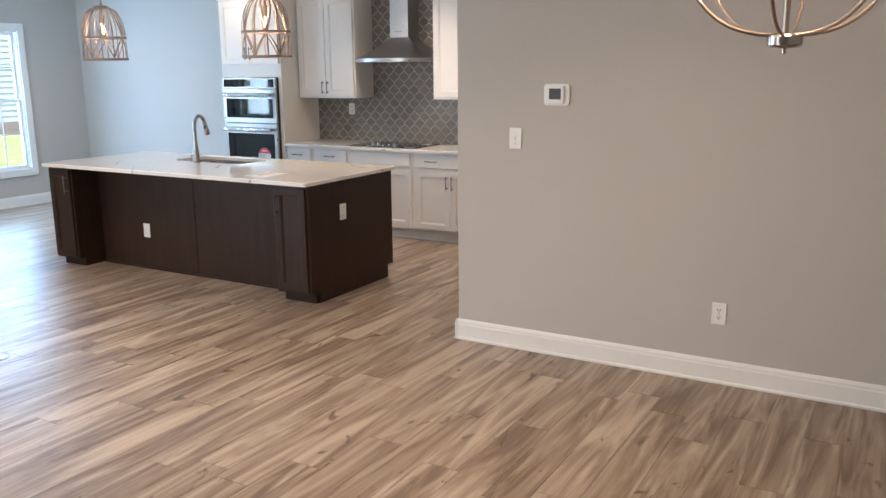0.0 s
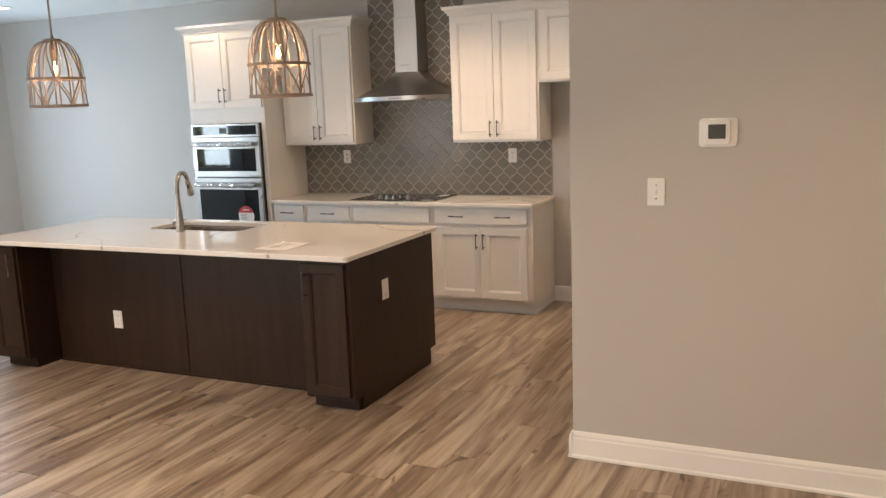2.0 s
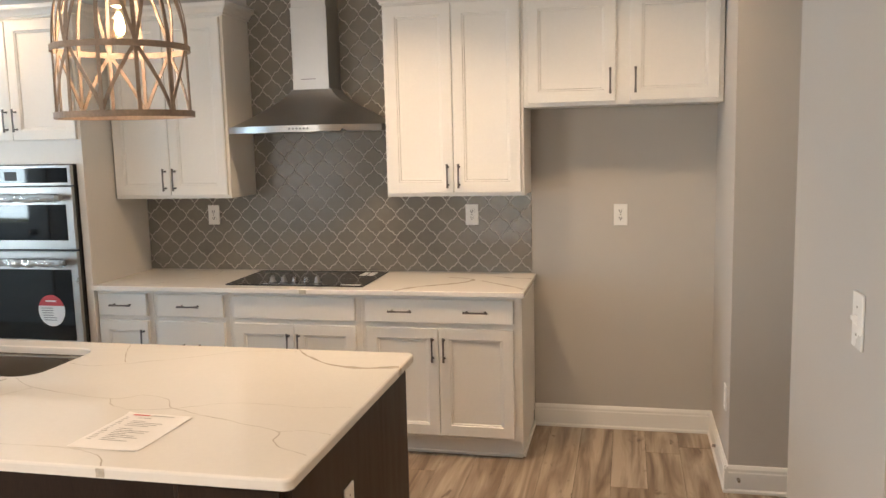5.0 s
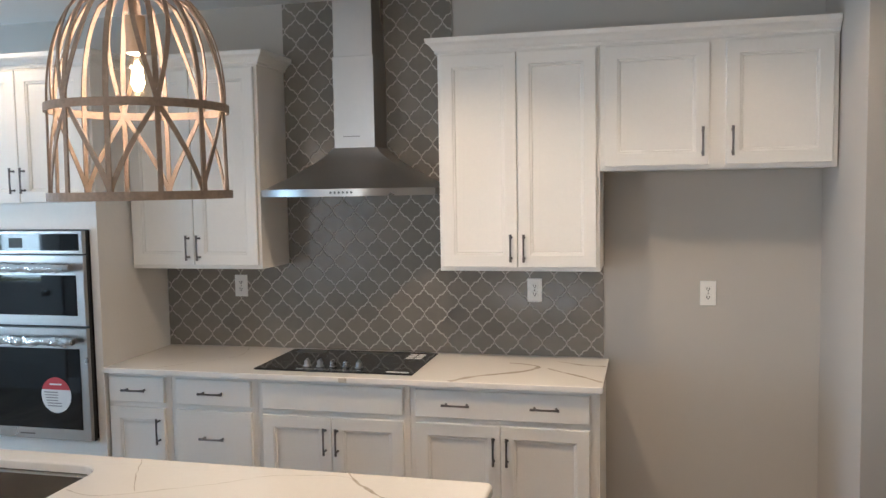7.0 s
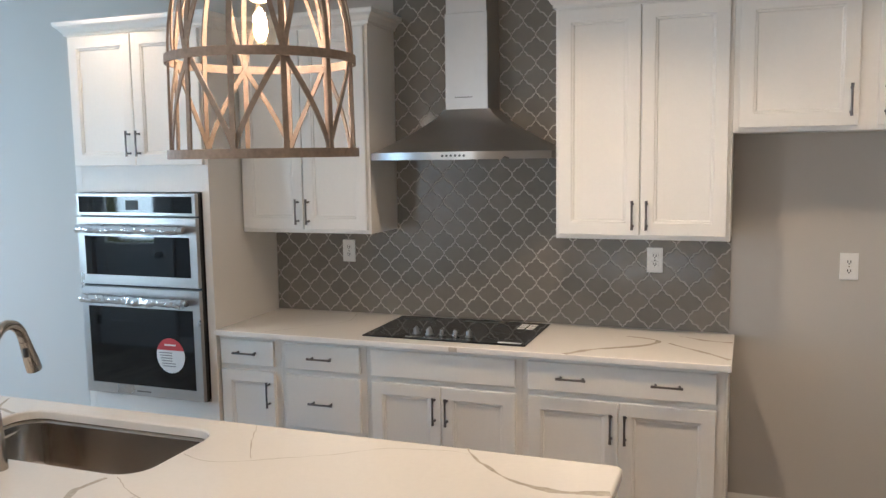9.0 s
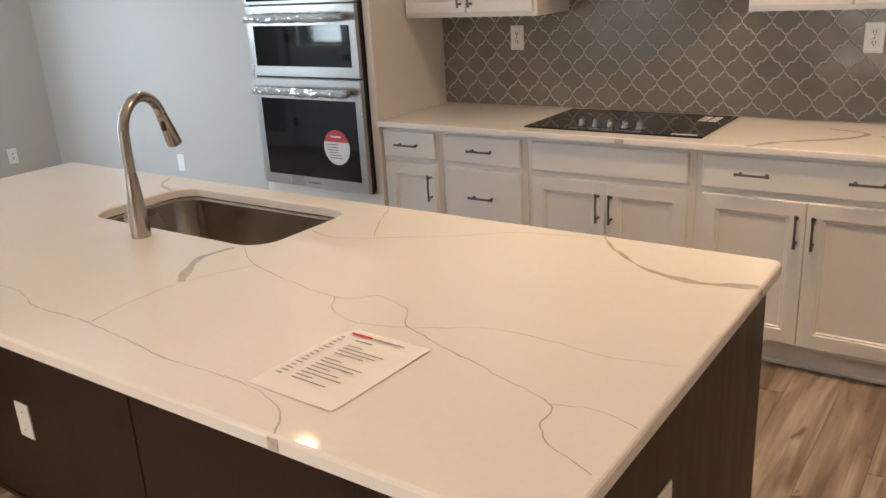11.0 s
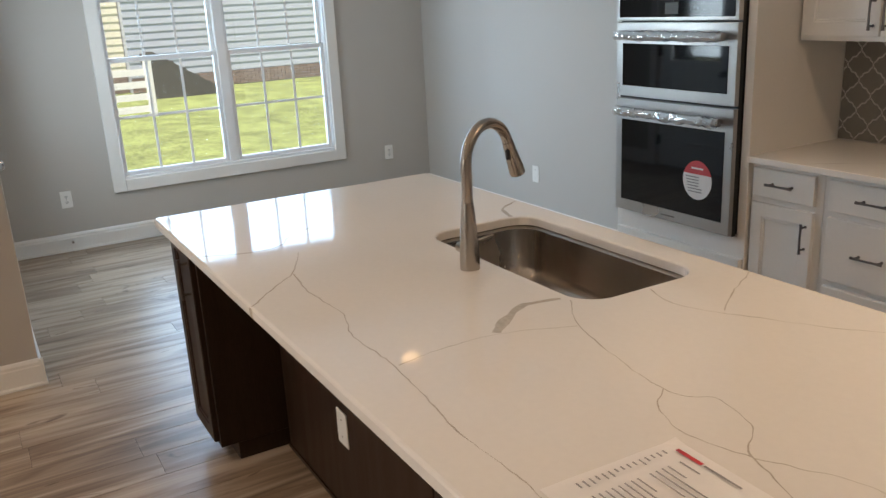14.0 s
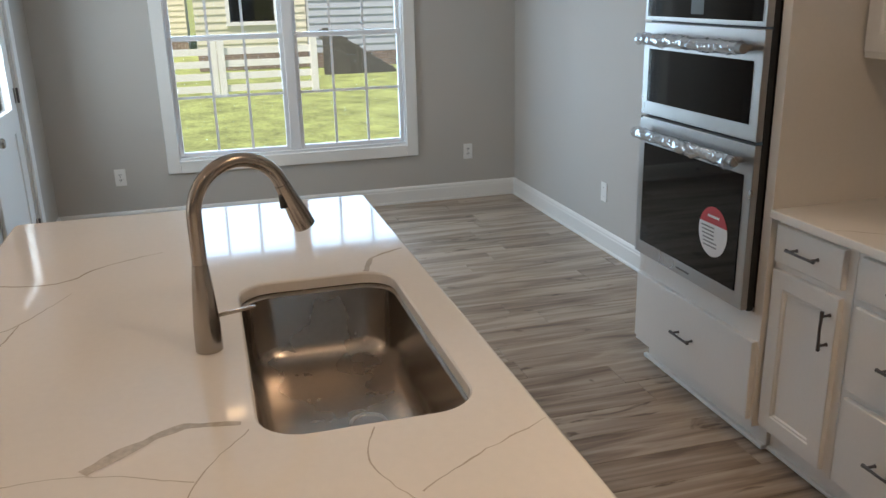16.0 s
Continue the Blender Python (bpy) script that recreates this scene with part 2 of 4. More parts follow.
def loft(rings, closed_ends=(True, True), loop=True, bm=None):
    """Skin a list of equal-length rings of points."""
    b = bm or bmesh.new()
    vs = [[b.verts.new(p) for p in r] for r in rings]
    n = len(vs[0])
    for a, c in zip(vs, vs[1:]):
        for i in range(n if loop else n - 1):
            b.faces.new((a[i], a[(i + 1) % n], c[(i + 1) % n], c[i]))
    if closed_ends[0]:
        b.faces.new(vs[0][::-1])
    if closed_ends[1]:
        b.faces.new(vs[-1])
    bmesh.ops.recalc_face_normals(b, faces=b.faces[:])
    return b


def tube(points, radii, seg=12, bm=None, flat=None):
    """A round rod along points; flat=(w, t) makes a strap instead."""
    pts = [Vector(p) for p in points]
    rings = []
    side = None
    for i, p in enumerate(pts):
        d = (pts[min(i + 1, len(pts) - 1)] - pts[max(i - 1, 0)]).normalized()
        if side is None:
            side = d.orthogonal().normalized()
        side = (side - d * side.dot(d)).normalized()
        up = d.cross(side)
        r = radii[i] if isinstance(radii, (list, tuple)) else radii
        rings.append([p + side * r * math.cos(2 * math.pi * j / seg) + up * r * math.sin(2 * math.pi * j / seg) for j in range(seg)])
    b = loft(rings)
    return merge(bm, b)


def lathe(profile, at, seg=32, bm=None, ends=(True, True)):
    rings = [[(at[0] + r * math.cos(2 * math.pi * j / seg), at[1] + r * math.sin(2 * math.pi * j / seg), at[2] + z) for j in range(seg)] for r, z in profile]
    return merge(bm, loft(rings, ends))


def strap(points, normals, w, t, bm=None):
    """A flat band along points, t thick along the normals."""
    pts = [Vector(p) for p in points]
    rings = []
    for i, p in enumerate(pts):
        d = (pts[min(i + 1, len(pts) - 1)] - pts[max(i - 1, 0)]).normalized()
        n = Vector(normals[i])
        n = (n - d * n.dot(d)).normalized()
        s = d.cross(n)
        rings.append([p + s * w / 2 + n * t / 2, p - s * w / 2 + n * t / 2, p - s * w / 2 - n * t / 2, p + s * w / 2 - n * t / 2])
    return merge(bm, loft(rings))


def panel_front(x0, x1, z0, z1, y, thick=0.02, rail=0.057, raised=True):
    """A framed front that faces -y, its face at y, with a recessed centre panel and a sloping inner lip."""
    steps = [(0.0, thick), (0.0, 0.003), (0.003, 0.0)]
    if raised:
        steps += [(rail, 0.0), (rail + 0.004, 0.004), (rail + 0.010, 0.004), (rail + 0.014, 0.010)]
    rings = [[(x0 + i, y + d, z0 + i), (x1 - i, y + d, z0 + i), (x1 - i, y + d, z1 - i), (x0 + i, y + d, z1 - i)] for i, d in steps]
    return loft(rings)


def pull(parent, x, z, y, length=0.13, upright=True, material=None):
    """A bar pull with two flared posts, standing off a front that faces -y."""
    h = length / 2
    a = (lambda s, d: (x, y - d, z + s)) if upright else (lambda s, d: (x + s, y - d, z))
    b = tube([a(-h, 0.030), a(-h * 0.6, 0.031), a(0, 0.033), a(h * 0.6, 0.031), a(h, 0.030)], [0.0065, 0.005, 0.0045, 0.005, 0.0065], 8)
    for s in (-0.75, 0.75):
        tube([a(s * h, -0.001), a(s * h, 0.006), a(s * h, 0.031)], [0.007, 0.0045, 0.0045], 8, b)
    return part("handle", b, material or M_PULL, parent, "slim pewter bar pull", True)


def plate(name, at, face, label, slots="outlet", w=0.076, h=0.122, kind_cat="outlet"):
    """A wall plate; face is the pose's turn about z in degrees (0 faces -y)."""
    t = thing(name, at, label, kind_cat, m=pose(*at, 0, 0, face))
    cover = part("cover", box(-w / 2, w / 2, -0.006, 0.0, -h / 2, h / 2, 0.002), M_WHITEP, t)
    if slots == "outlet":
        for s in (-1, 1):
            p = part("receptacle", box(-0.017, 0.017, -0.0085, -0.0055, s * 0.02 - 0.014, s * 0.02 + 0.014, 0.001), M_WHITEP, t)
            for dx in (-0.006, 0.006):
                part("slot", box(dx - 0.0019, dx + 0.0019, -0.0095, -0.0083, s * 0.02 - 0.003, s * 0.02 + 0.008), M_BLACKP, p)
            part("ground_hole", box(-0.003, 0.003, -0.0095, -0.0083, s * 0.02 - 0.010, s * 0.02 - 0.005, 0.001), M_BLACKP, p)
    elif slots == "switch":
        part("toggle", loft([[(-0.005, -0.0055, -0.012), (0.005, -0.0055, -0.012), (0.005, -0.0055, 0.012), (-0.005, -0.0055, 0.012)],
                             [(-0.004, -0.018, 0.004), (0.004, -0.018, 0.004), (0.004, -0.018, 0.012), (-0.004, -0.018, 0.012)]]), M_WHITEP, t)
    for s in ((0,) if slots == "outlet" else (-0.03, 0.03)):
        part("screw", lathe([(0.003, 0), (0.003, 0.001)], (0, 0, 0), 8), M_NICKEL, t).matrix_basis = pose(0, -0.0058, s, 90)
    return t

# ---- the shell: floor base, walls, ceiling ----
N, W_, S_, E_ = 7.45, -9.475, -3.5, 2.6       # inner faces of north, west, south and east walls
YP, XP = 4.362, -1.973                        # the partition's face and end
YS = 3.978                                   # breakfast corner's south face
XB = -7.075                                   # end of that wall
T = 0.14


def wall(name, x0, x1, y0, y1, holes=(), axis="x", z1=CEIL):
    """A wall block with rectangular openings that go right through it; holes are (from, to, bottom, top) along axis."""
    b = bmesh.new()
    cuts = sorted(holes)
    a0, a1 = (x0, x1) if axis == "x" else (y0, y1)

    def piece(p, q, za, zb):
        if q - p > 1e-4 and zb - za > 1e-4:
            if axis == "x":
                box(p, q, y0, y1, za, zb, bm=b)
            else:
                box(x0, x1, p, q, za, zb, bm=b)

    at = a0
    for h0, h1, zb, zt in cuts:
        piece(at, h0, 0, z1)
        piece(h0, h1, 0, zb)
        piece(h0, h1, zt, z1)
        at = h1
    piece(at, a1, 0, z1)
    return solo(name, b, M_WALL, "painted greige interior wall", "wall", kind="structure")


WIN = (4.838, 6.562, 0.458, 2.205)
wall("wall_north", W_ - T, E_ + T, N, N + T)
wall("wall_west", W_ - T, W_, YS - T, N, [WIN], "y")
wall("wall_breakfast_south", W_, XB - T, YS - T, YS, [(-8.83, -7.95, 0.0, 2.06)])
# the openings in the next two walls are unseen, added to admit light
wall("wall_living_west", XB - T, XB, S_, YS, [(-0.3, 1.5, 0.55, 2.3)], "y")
wall("wall_south", XB - T, E_ + T, S_ - T, S_, [(-5.5, -3.7, 0.55, 2.3)])
wall("wall_east", E_, E_ + T, S_, YP, (), "y")
wall("wall_east_hall", E_, E_ + T, 5.30, N, (), "y")
wall("wall_partition", XP, E_, YP, 5.30)
wall("wall_niche", -1.985, -0.2, 6.655, N)
wall("wall_hall_end", -0.2, -0.06, 5.30, N, (), "y")
solo("ceiling", box(W_ - T - 0.5, E_ + T, S_ - T, N + T, CEIL, CEIL + 0.15), M_CEIL, "flat white painted ceiling", "ceiling", kind="structure")
# both eaves are out of view, added to keep sun patches off the floor
solo("eave", box(W_ - T - 0.5, XB - T, YS - T - 1.2, S_ + 6.1, CEIL, CEIL + 0.1), M_TRIM, "unseen eave over the door, added to block the sun", "eave", kind="structure")
solo("eave", box(XB - T, E_ + T, S_ - T - 1.2, S_ - T - 0.003, CEIL, CEIL + 0.1), M_TRIM, "unseen eave added to block the sun", "eave", kind="structure")


def baseboard(x0, y0, x1, y1, out, h=0.133):
    """Profiled skirting from one point to another; out is the way into the room."""
    a, c, o = Vector((x0, y0, 0)), Vector((x1, y1, 0)), Vector((*out, 0))
    prof = [(0, 0.001), (0.022, 0.001), (0.022, 0.012), (0.016, 0.020), (0.016, h - 0.035), (0.013, h - 0.028), (0.013, h - 0.016), (0.008, h - 0.006), (0.004, h), (0, h)]
    rings = [[p + o * d + Vector((0, 0, z)) for d, z in prof] for p in (a, c)]
    return solo("baseboard", loft(rings), M_TRIM, "white moulded baseboard along the wall", "baseboard", kind="structure")


e = 0.001
baseboard(XP, YP - e, E_, YP - e, (0, -1))
baseboard(XP - e, YP - 0.02, XP - e, 5.30, (-1, 0))
baseboard(-2.99, N - e, -1.99, N - e, (0, -1))
baseboard(-1.985 - e, 6.635, -1.985 - e, N, (-1, 0))
baseboard(-2.005, 6.655 - e, -0.2, 6.655 - e, (0, -1))
baseboard(W_, N - e, -6.31, N - e, (0, -1))
baseboard(W_ + e, YS, W_ + e, N, (1, 0))
baseboard(W_, YS + e, -8.92, YS + e, (0, 1))
baseboard(-7.86, YS + e, XB + 0.02, YS + e, (0, 1))
baseboard(XB + e, S_, XB + e, YS + 0.02, (1, 0))
baseboard(-0.2 - e, 5.30, -0.2 - e, 6.655, (-1, 0))
for bx, by, tx in ((-1.99, 7.06, (-1, 0)), (-1.94, 6.635, (0, -1)), (W_ + 0.02, 4.42, (1, 0))):
    st = thing("door_stop", (bx, by, 0.08), "small nickel door stop peg on the baseboard", "door stop")
    d = Vector((*tx, 0))
    part("peg", tube([Vector((bx, by, 0.07)) + d * k for k in (0.0, 0.012, 0.03)], [0.009, 0.009, 0.006], 10), M_NICKEL, st, smooth=True)


# ---- windows ----


def double_window(name, m, w, h, label):
    """Twin double-hung window with muntins; local x along the wall, y outwards, origin at the opening's lower middle."""
    t = thing(name, (0, 0, 0), label, "window", kind="structure", m=m)
    c = 0.077
    tr = box(-w / 2 - c, -w / 2 + 0.012, -0.024, -0.001, -c, h + c, 0.004)
    box(w / 2 - 0.012, w / 2 + c, -0.024, -0.001, -c, h + c, 0.004, bm=tr)
    box(-w / 2 + 0.012, w / 2 - 0.012, -0.024, -0.001, h - 0.012, h + c, 0.004, bm=tr)
    box(-w / 2 + 0.012, w / 2 - 0.012, -0.026, -0.001, -c, 0.012, 0.004, bm=tr)
    part("window_casing", tr, M_TRIM, t)
    jb = box(-w / 2 + 0.001, -w / 2 + 0.02, -0.0005, 0.13, 0.001, h - 0.001)
    box(w / 2 - 0.02, w / 2 - 0.001, -0.0005, 0.13, 0.001, h - 0.001, bm=jb)
    box(-w / 2 + 0.02, w / 2 - 0.02, 0.0, 0.13, 0.001, 0.03, bm=jb)
    box(-w / 2 + 0.02, w / 2 - 0.02, 0.0, 0.13, h - 0.03, h - 0.001, bm=jb)
    part("window_frame", jb, M_VINYL, t)
    part("mullion", box(-0.038, 0.038, 0.02, 0.12, 0.03, h - 0.03, 0.004), M_VINYL, t)
    for x0, x1 in ((-w / 2 + 0.02, -0.038), (0.038, w / 2 - 0.02)):
        for z0, z1, y in ((0.03, h / 2 + 0.015, 0.055), (h / 2 - 0.015, h - 0.03, 0.09)):
            sash = box(x0, x0 + 0.028, y - 0.017, y + 0.017, z0, z1, 0.003)
            box(x1 - 0.028, x1, y - 0.017, y + 0.017, z0, z1, 0.003, bm=sash)
            box(x0 + 0.028, x1 - 0.028, y - 0.017, y + 0.017, z0, z0 + 0.030, 0.003, bm=sash)
            box(x0 + 0.028, x1 - 0.028, y - 0.017, y + 0.017, z1 - 0.036, z1, 0.003, bm=sash)
            so = part("sash", sash, M_VINYL, t)
            gx0, gx1, gz0, gz1 = x0 + 0.028, x1 - 0.028, z0 + 0.030, z1 - 0.036
            g = part("pane", box(gx0, gx1, y - 0.003, y + 0.003, gz0, gz1), M_GLASS, so)
            g.visible_shadow = False
            for k in (1, 2):
                xx = gx0 + (gx1 - gx0) * k / 3
                part("muntin", box(xx - 0.009, xx + 0.009, y - 0.008, y - 0.004, gz0, gz1), M_VINYL, so)
            zz = (gz0 + gz1) / 2
            part("muntin", box(gx0, gx1, y - 0.0085, y - 0.0035, zz - 0.009, zz + 0.009), M_VINYL, so)
    return t


double_window("window_1", pose(W_, (WIN[0] + WIN[1]) / 2, WIN[2], 0, 0, 90), WIN[1] - WIN[0], WIN[3] - WIN[2], "white twin double-hung window with divided panes")
# neither living room window is ever in view; both are added for light
double_window("unseen_window_2", pose(-4.6, S_, 0.55, 0, 0, 180), 1.8, 1.75, "unseen white twin double-hung window added to light the living room")
double_window("unseen_window_3", pose(XB, 0.6, 0.55, 0, 0, 90), 1.8, 1.75, "unseen white twin double-hung window added to light the living room")

# glazed back door in the breakfast corner's south wall
door = thing("door_1", (-8.39, YS, 0), "white half-glazed back door, closed, with satin knob", "door", kind="structure")
dx0, dx1 = -8.83, -7.95
cs = box(dx0 - 0.085, dx0 + 0.012, YS + 0.001, YS + 0.022, 0, 2.14, 0.004)
box(dx1 - 0.012, dx1 + 0.085, YS + 0.001, YS + 0.022, 0, 2.14, 0.004, bm=cs)
box(dx0 + 0.012, dx1 - 0.012, YS + 0.001, YS + 0.022, 2.048, 2.14, 0.004, bm=cs)
part("door_casing", cs, M_TRIM, door)
jb = box(dx0 + 0.001, dx0 + 0.022, YS - 0.13, YS, 0.001, 2.058)
box(dx1 - 0.022, dx1 - 0.001, YS - 0.13, YS, 0.001, 2.058, bm=jb)
box(dx0 + 0.022, dx1 - 0.022, YS - 0.13, YS, 2.036, 2.058, bm=jb)
part("door_jamb", jb, M_TRIM, door)
a0, a1, yy = dx0 + 0.025, dx1 - 0.025, YS - 0.012
lf = box(a0, a0 + 0.13, yy - 0.04, yy, 0.012, 2.03, 0.002)
box(a1 - 0.13, a1, yy - 0.04, yy, 0.012, 2.03, 0.002, bm=lf)
for za, zb in ((0.012, 0.25), (0.86, 1.0), (1.9, 2.03)):
    box(a0 + 0.13, a1 - 0.13, yy - 0.04, yy, za, zb, 0.002, bm=lf)
leaf = part("door_leaf", lf, M_TRIM, door)
part("lower_panel", box(a0 + 0.13, a1 - 0.13, yy - 0.03, yy - 0.01, 0.25, 0.86), M_TRIM, leaf)
gp = part("pane", box(a0 + 0.13, a1 - 0.13, yy - 0.025, yy - 0.018, 1.0, 1.9), M_GLASS, leaf)
gp.visible_shadow = False
kb = lathe([(0.030, 0), (0.030, 0.006), (0.012, 0.010), (0.011, 0.030), (0.026, 0.042), (0.029, 0.055), (0.022, 0.066), (0.0, 0.068)], (0, 0, 0), 20, ends=(True, False))
bmesh.ops.transform(kb, matrix=pose(-8.04, yy, 0.90, -90), verts=kb.verts)
part("knob", kb, M_NICKEL, leaf, "satin nickel door knob", True)
for z in (0.25, 1.07, 1.85):
    hg = tube([(dx0 + 0.024, YS + 0.004, z - 0.045), (dx0 + 0.024, YS + 0.004, z + 0.045)], 0.007, 8)
    box(dx0 + 0.02, dx0 + 0.05, YS - 0.011, YS - 0.008, z - 0.045, z + 0.045, bm=hg)
    part("hinge", hg, M_PULL, door)

# ---- kitchen: base run ----
FY = 6.846                                   # faces of the base fronts
FB = N - 0.006


def cabinet(name, x0, x1, y0, z0, z1, label, group="", kick=True):
    """A cabinet carcass with a face frame at y0 + 0.02."""
    t = thing(name, ((x0 + x1) / 2, FB, 0 if kick else z0), label, "cabinet", group)
    b = box(x0 + 0.0005, x1 - 0.0005, y0 + 0.02, FB, z0, z1, 0.0015)
    part("body", b, M_CAB, t)
    if kick:
        part("toe_kick", box(x0 + 0.0005, x1 - 0.0005, y0 + 0.075, FB, 0.002, z0), M_CAB, t)
        part("shoe_moulding", box(x0 + 0.0005, x1 - 0.0005, y0 + 0.06, y0 + 0.075, 0.002, 0.018, 0.003), M_TRIM, t)
    return t


def front(t, name, x0, x1, z0, z1, y, handle=None, raised=True):
    d = part(name, panel_front(x0, x1, z0, z1, y, raised=raised), M_CAB, t)
    for hx, hz, up in handle or ():
        pull(d, hx, hz, y, 0.13, up)
    return d


ZB = 0.105
g = "base cabinets of the cooktop run"
c1 = cabinet("base_cabinet", -5.455, -5.095, FY, ZB, 0.884, "narrow white base cabinet with drawer and door", g)
front(c1, "drawer_front", -5.440, -5.130, 0.738, 0.866, FY, [(-5.285, 0.803, False)], False)
front(c1, "door", -5.440, -5.130, ZB + 0.02, 0.711, FY, [(-5.158, 0.60, True)])
c2 = cabinet("base_cabinet", -5.095, -4.625, FY, ZB, 0.884, "white three-drawer base cabinet", g)
for za, zb in ((0.738, 0.866), (0.443, 0.711), (ZB + 0.02, 0.416)):
    front(c2, "drawer_front", -5.063, -4.656, za, zb, FY, [(-4.86, (za + zb) / 2, False)], False)
c3 = cabinet("base_cabinet", -4.625, -3.855, FY, ZB, 0.884, "white double-door base cabinet under the cooktop", g)
front(c3, "drawer_front", -4.596, -3.886, 0.738, 0.866, FY, None, False)
front(c3, "door", -4.596, -4.243, ZB + 0.02, 0.711, FY, [(-4.272, 0.60, True)])
front(c3, "door", -4.240, -3.886, ZB + 0.02, 0.711, FY, [(-4.211, 0.60, True)])
c4 = cabinet("base_cabinet", -3.855, -2.995, FY, ZB, 0.884, "white base cabinet with wide drawer and double doors", g)
front(c4, "drawer_front", -3.826, -3.030, 0.738, 0.866, FY, [(-3.63, 0.803, False), (-3.225, 0.803, False)], False)
front(c4, "door", -3.826, -3.430, ZB + 0.02, 0.711, FY, [(-3.459, 0.60, True)])
front(c4, "door", -3.427, -3.030, ZB + 0.02, 0.711, FY, [(-3.398, 0.60, True)])
part("end_panel", box(-2.9945, -2.988, FY + 0.02, FB, ZB, 0.884), M_CAB, c4)
part("shoe_moulding", box(-2.994, -2.982, FY + 0.075, FB, 0.002, 0.03, 0.003), M_TRIM, c4)

wt = thing("worktop", (-4.22, 7.1, 0.885), "white quartz worktop with grey veining along the wall", "worktop")
part("slab", box(-5.453, -2.972, 6.822, FB - 0.001, 0.885, 0.914, 0.004, 2), M_QUARTZ, wt)


def vein(t, pts, w, z):
    """A mineral vein laid in the slab's surface, its width swelling along the way; pts are a few bends."""
    p = [Vector((*q, 0)) for q in pts]
    line = []
    for i in range(len(p) - 1):
        q0, q1, q2, q3 = p[max(i - 1, 0)], p[i], p[i + 1], p[min(i + 2, len(p) - 1)]
        for k in range(14):
            s = k / 14
            line.append(0.5 * ((2 * q1) + (q2 - q0) * s + (2 * q0 - 5 * q1 + 4 * q2 - q3) * s * s + (3 * q1 - q0 - 3 * q2 + q3) * s ** 3))
    line.append(p[-1])
    b = bmesh.new()
    prev = None
    ws = w if isinstance(w, (list, tuple)) else (w, w)
    for i, q in enumerate(line):
        d = line[min(i + 1, len(line) - 1)] - line[max(i - 1, 0)]
        nrm = Vector((-d.y, d.x, 0)).normalized()
        f = i / (len(line) - 1)
        wid = ws[0] + (ws[-1] - ws[0]) * f
        wid *= 0.75 + 0.8 * noise.noise(q * 14)
        wob = nrm * (0.006 * noise.noise(q * 9 + Vector((3, 1, 5))) + 0.0045 * noise.noise(q * 38 + Vector((8, 2, 1))))
        wid = max(wid, 0.0012)
        cur = [b.verts.new(q + wob + nrm * wid / 2 + Vector((0, 0, z))), b.verts.new(q + wob - nrm * wid / 2 + Vector((0, 0, z)))]
        if prev:
            b.faces.new((prev[0], prev[1], cur[1], cur[0]))
        prev = cur
    bmesh.ops.recalc_face_normals(b, faces=b.faces[:])
    for fc in b.faces:
        if fc.normal.z < 0:
            fc.normal_flip()
    return part("vein", b, M_VEIN, t, "grey quartz vein")


ZV = 0.9145
vein(wt, [(-3.66, 6.825), (-3.55, 6.95), (-3.36, 7.08), (-3.30, 7.2), (-3.45, 7.26)], (0.04, 0.022), ZV)
vein(wt, [(-2.98, 6.92), (-3.12, 7.05), (-3.25, 7.16)], (0.03, 0.014), ZV)
vein(wt, [(-2.98, 7.25), (-3.1, 7.27), (-3.22, 7.33)], (0.03, 0.014), ZV)
vein(wt, [(-5.2, 6.825), (-5.05, 7.0), (-4.9, 7.2), (-4.95, 7.43)], 0.004, ZV)
part("vein_edge", box(-4.19, -4.15, 6.8205, 6.8222, 0.889, 0.910), M_VEIN, wt)

ck = thing("cooktop", (-4.26, 7.15, 0.914), "black glass electric cooktop with five steel knobs", "cooktop")
part("glass_top", box(-4.665, -3.853, 6.905, 7.405, 0.9145, 0.921, 0.002), M_BLACK, ck)
part("trim_strip", box(-4.45, -4.12, 6.925, 6.94, 0.9205, 0.9225), M_STEEL, ck)
for i in range(5):
    kx = -4.42 + i * 0.0675
    k = part("knob", lathe([(0.020, 0), (0.020, 0.004), (0.0155, 0.007), (0.0145, 0.026), (0.011, 0.029)], (kx, 7.0, 0.921), 18), M_STEEL, ck, "brushed steel control knob", True)
    part("pointer", box(kx - 0.0035, kx + 0.0035, 6.986, 7.014, 0.948, 0.957, 0.001), M_STEEL, k)
for x0, x1, y0, y1 in ((-4.62, -4.45, 7.31, 7.385), (-4.30, -4.08, 7.34, 7.385)):
    part("printed_patch", box(x0, x1, y0, y1, 0.9212, 0.9218), M_LCD, ck, "grey printed patch on the glass")
part("label", box(-3.99, -3.88, 6.925, 6.945, 0.9212, 0.9218), M_STICK, ck, "small white printed label")
for i in range(2):
    for k in range(3):
        part("label", box(-3.985 + i * 0.045, -3.948 + i * 0.045, 7.24 + k * 0.042, 7.272 + k * 0.042, 0.9212, 0.9218), M_STICK, ck, "small white printed label")
for rx, ry, r in ((-4.5, 7.2, 0.10), (-4.02, 7.22, 0.09), (-4.0, 7.05, 0.07), (-4.54, 7.02, 0.07)):
    ring = bmesh.new()
    vo = [ring.verts.new((rx + r * math.cos(a * math.pi / 20), ry + r * math.sin(a * math.pi / 20), 0.9213)) for a in range(40)]
    vi = [ring.verts.new((rx + (r - 0.002) * math.cos(a * math.pi / 20), ry + (r - 0.002) * math.sin(a * math.pi / 20), 0.9213)) for a in range(40)]
    for a in range(40):
        ring.faces.new((vo[a], vo[(a + 1) % 40], vi[(a + 1) % 40], vi[a]))
    part("burner_ring", ring, M_LCD, ck)

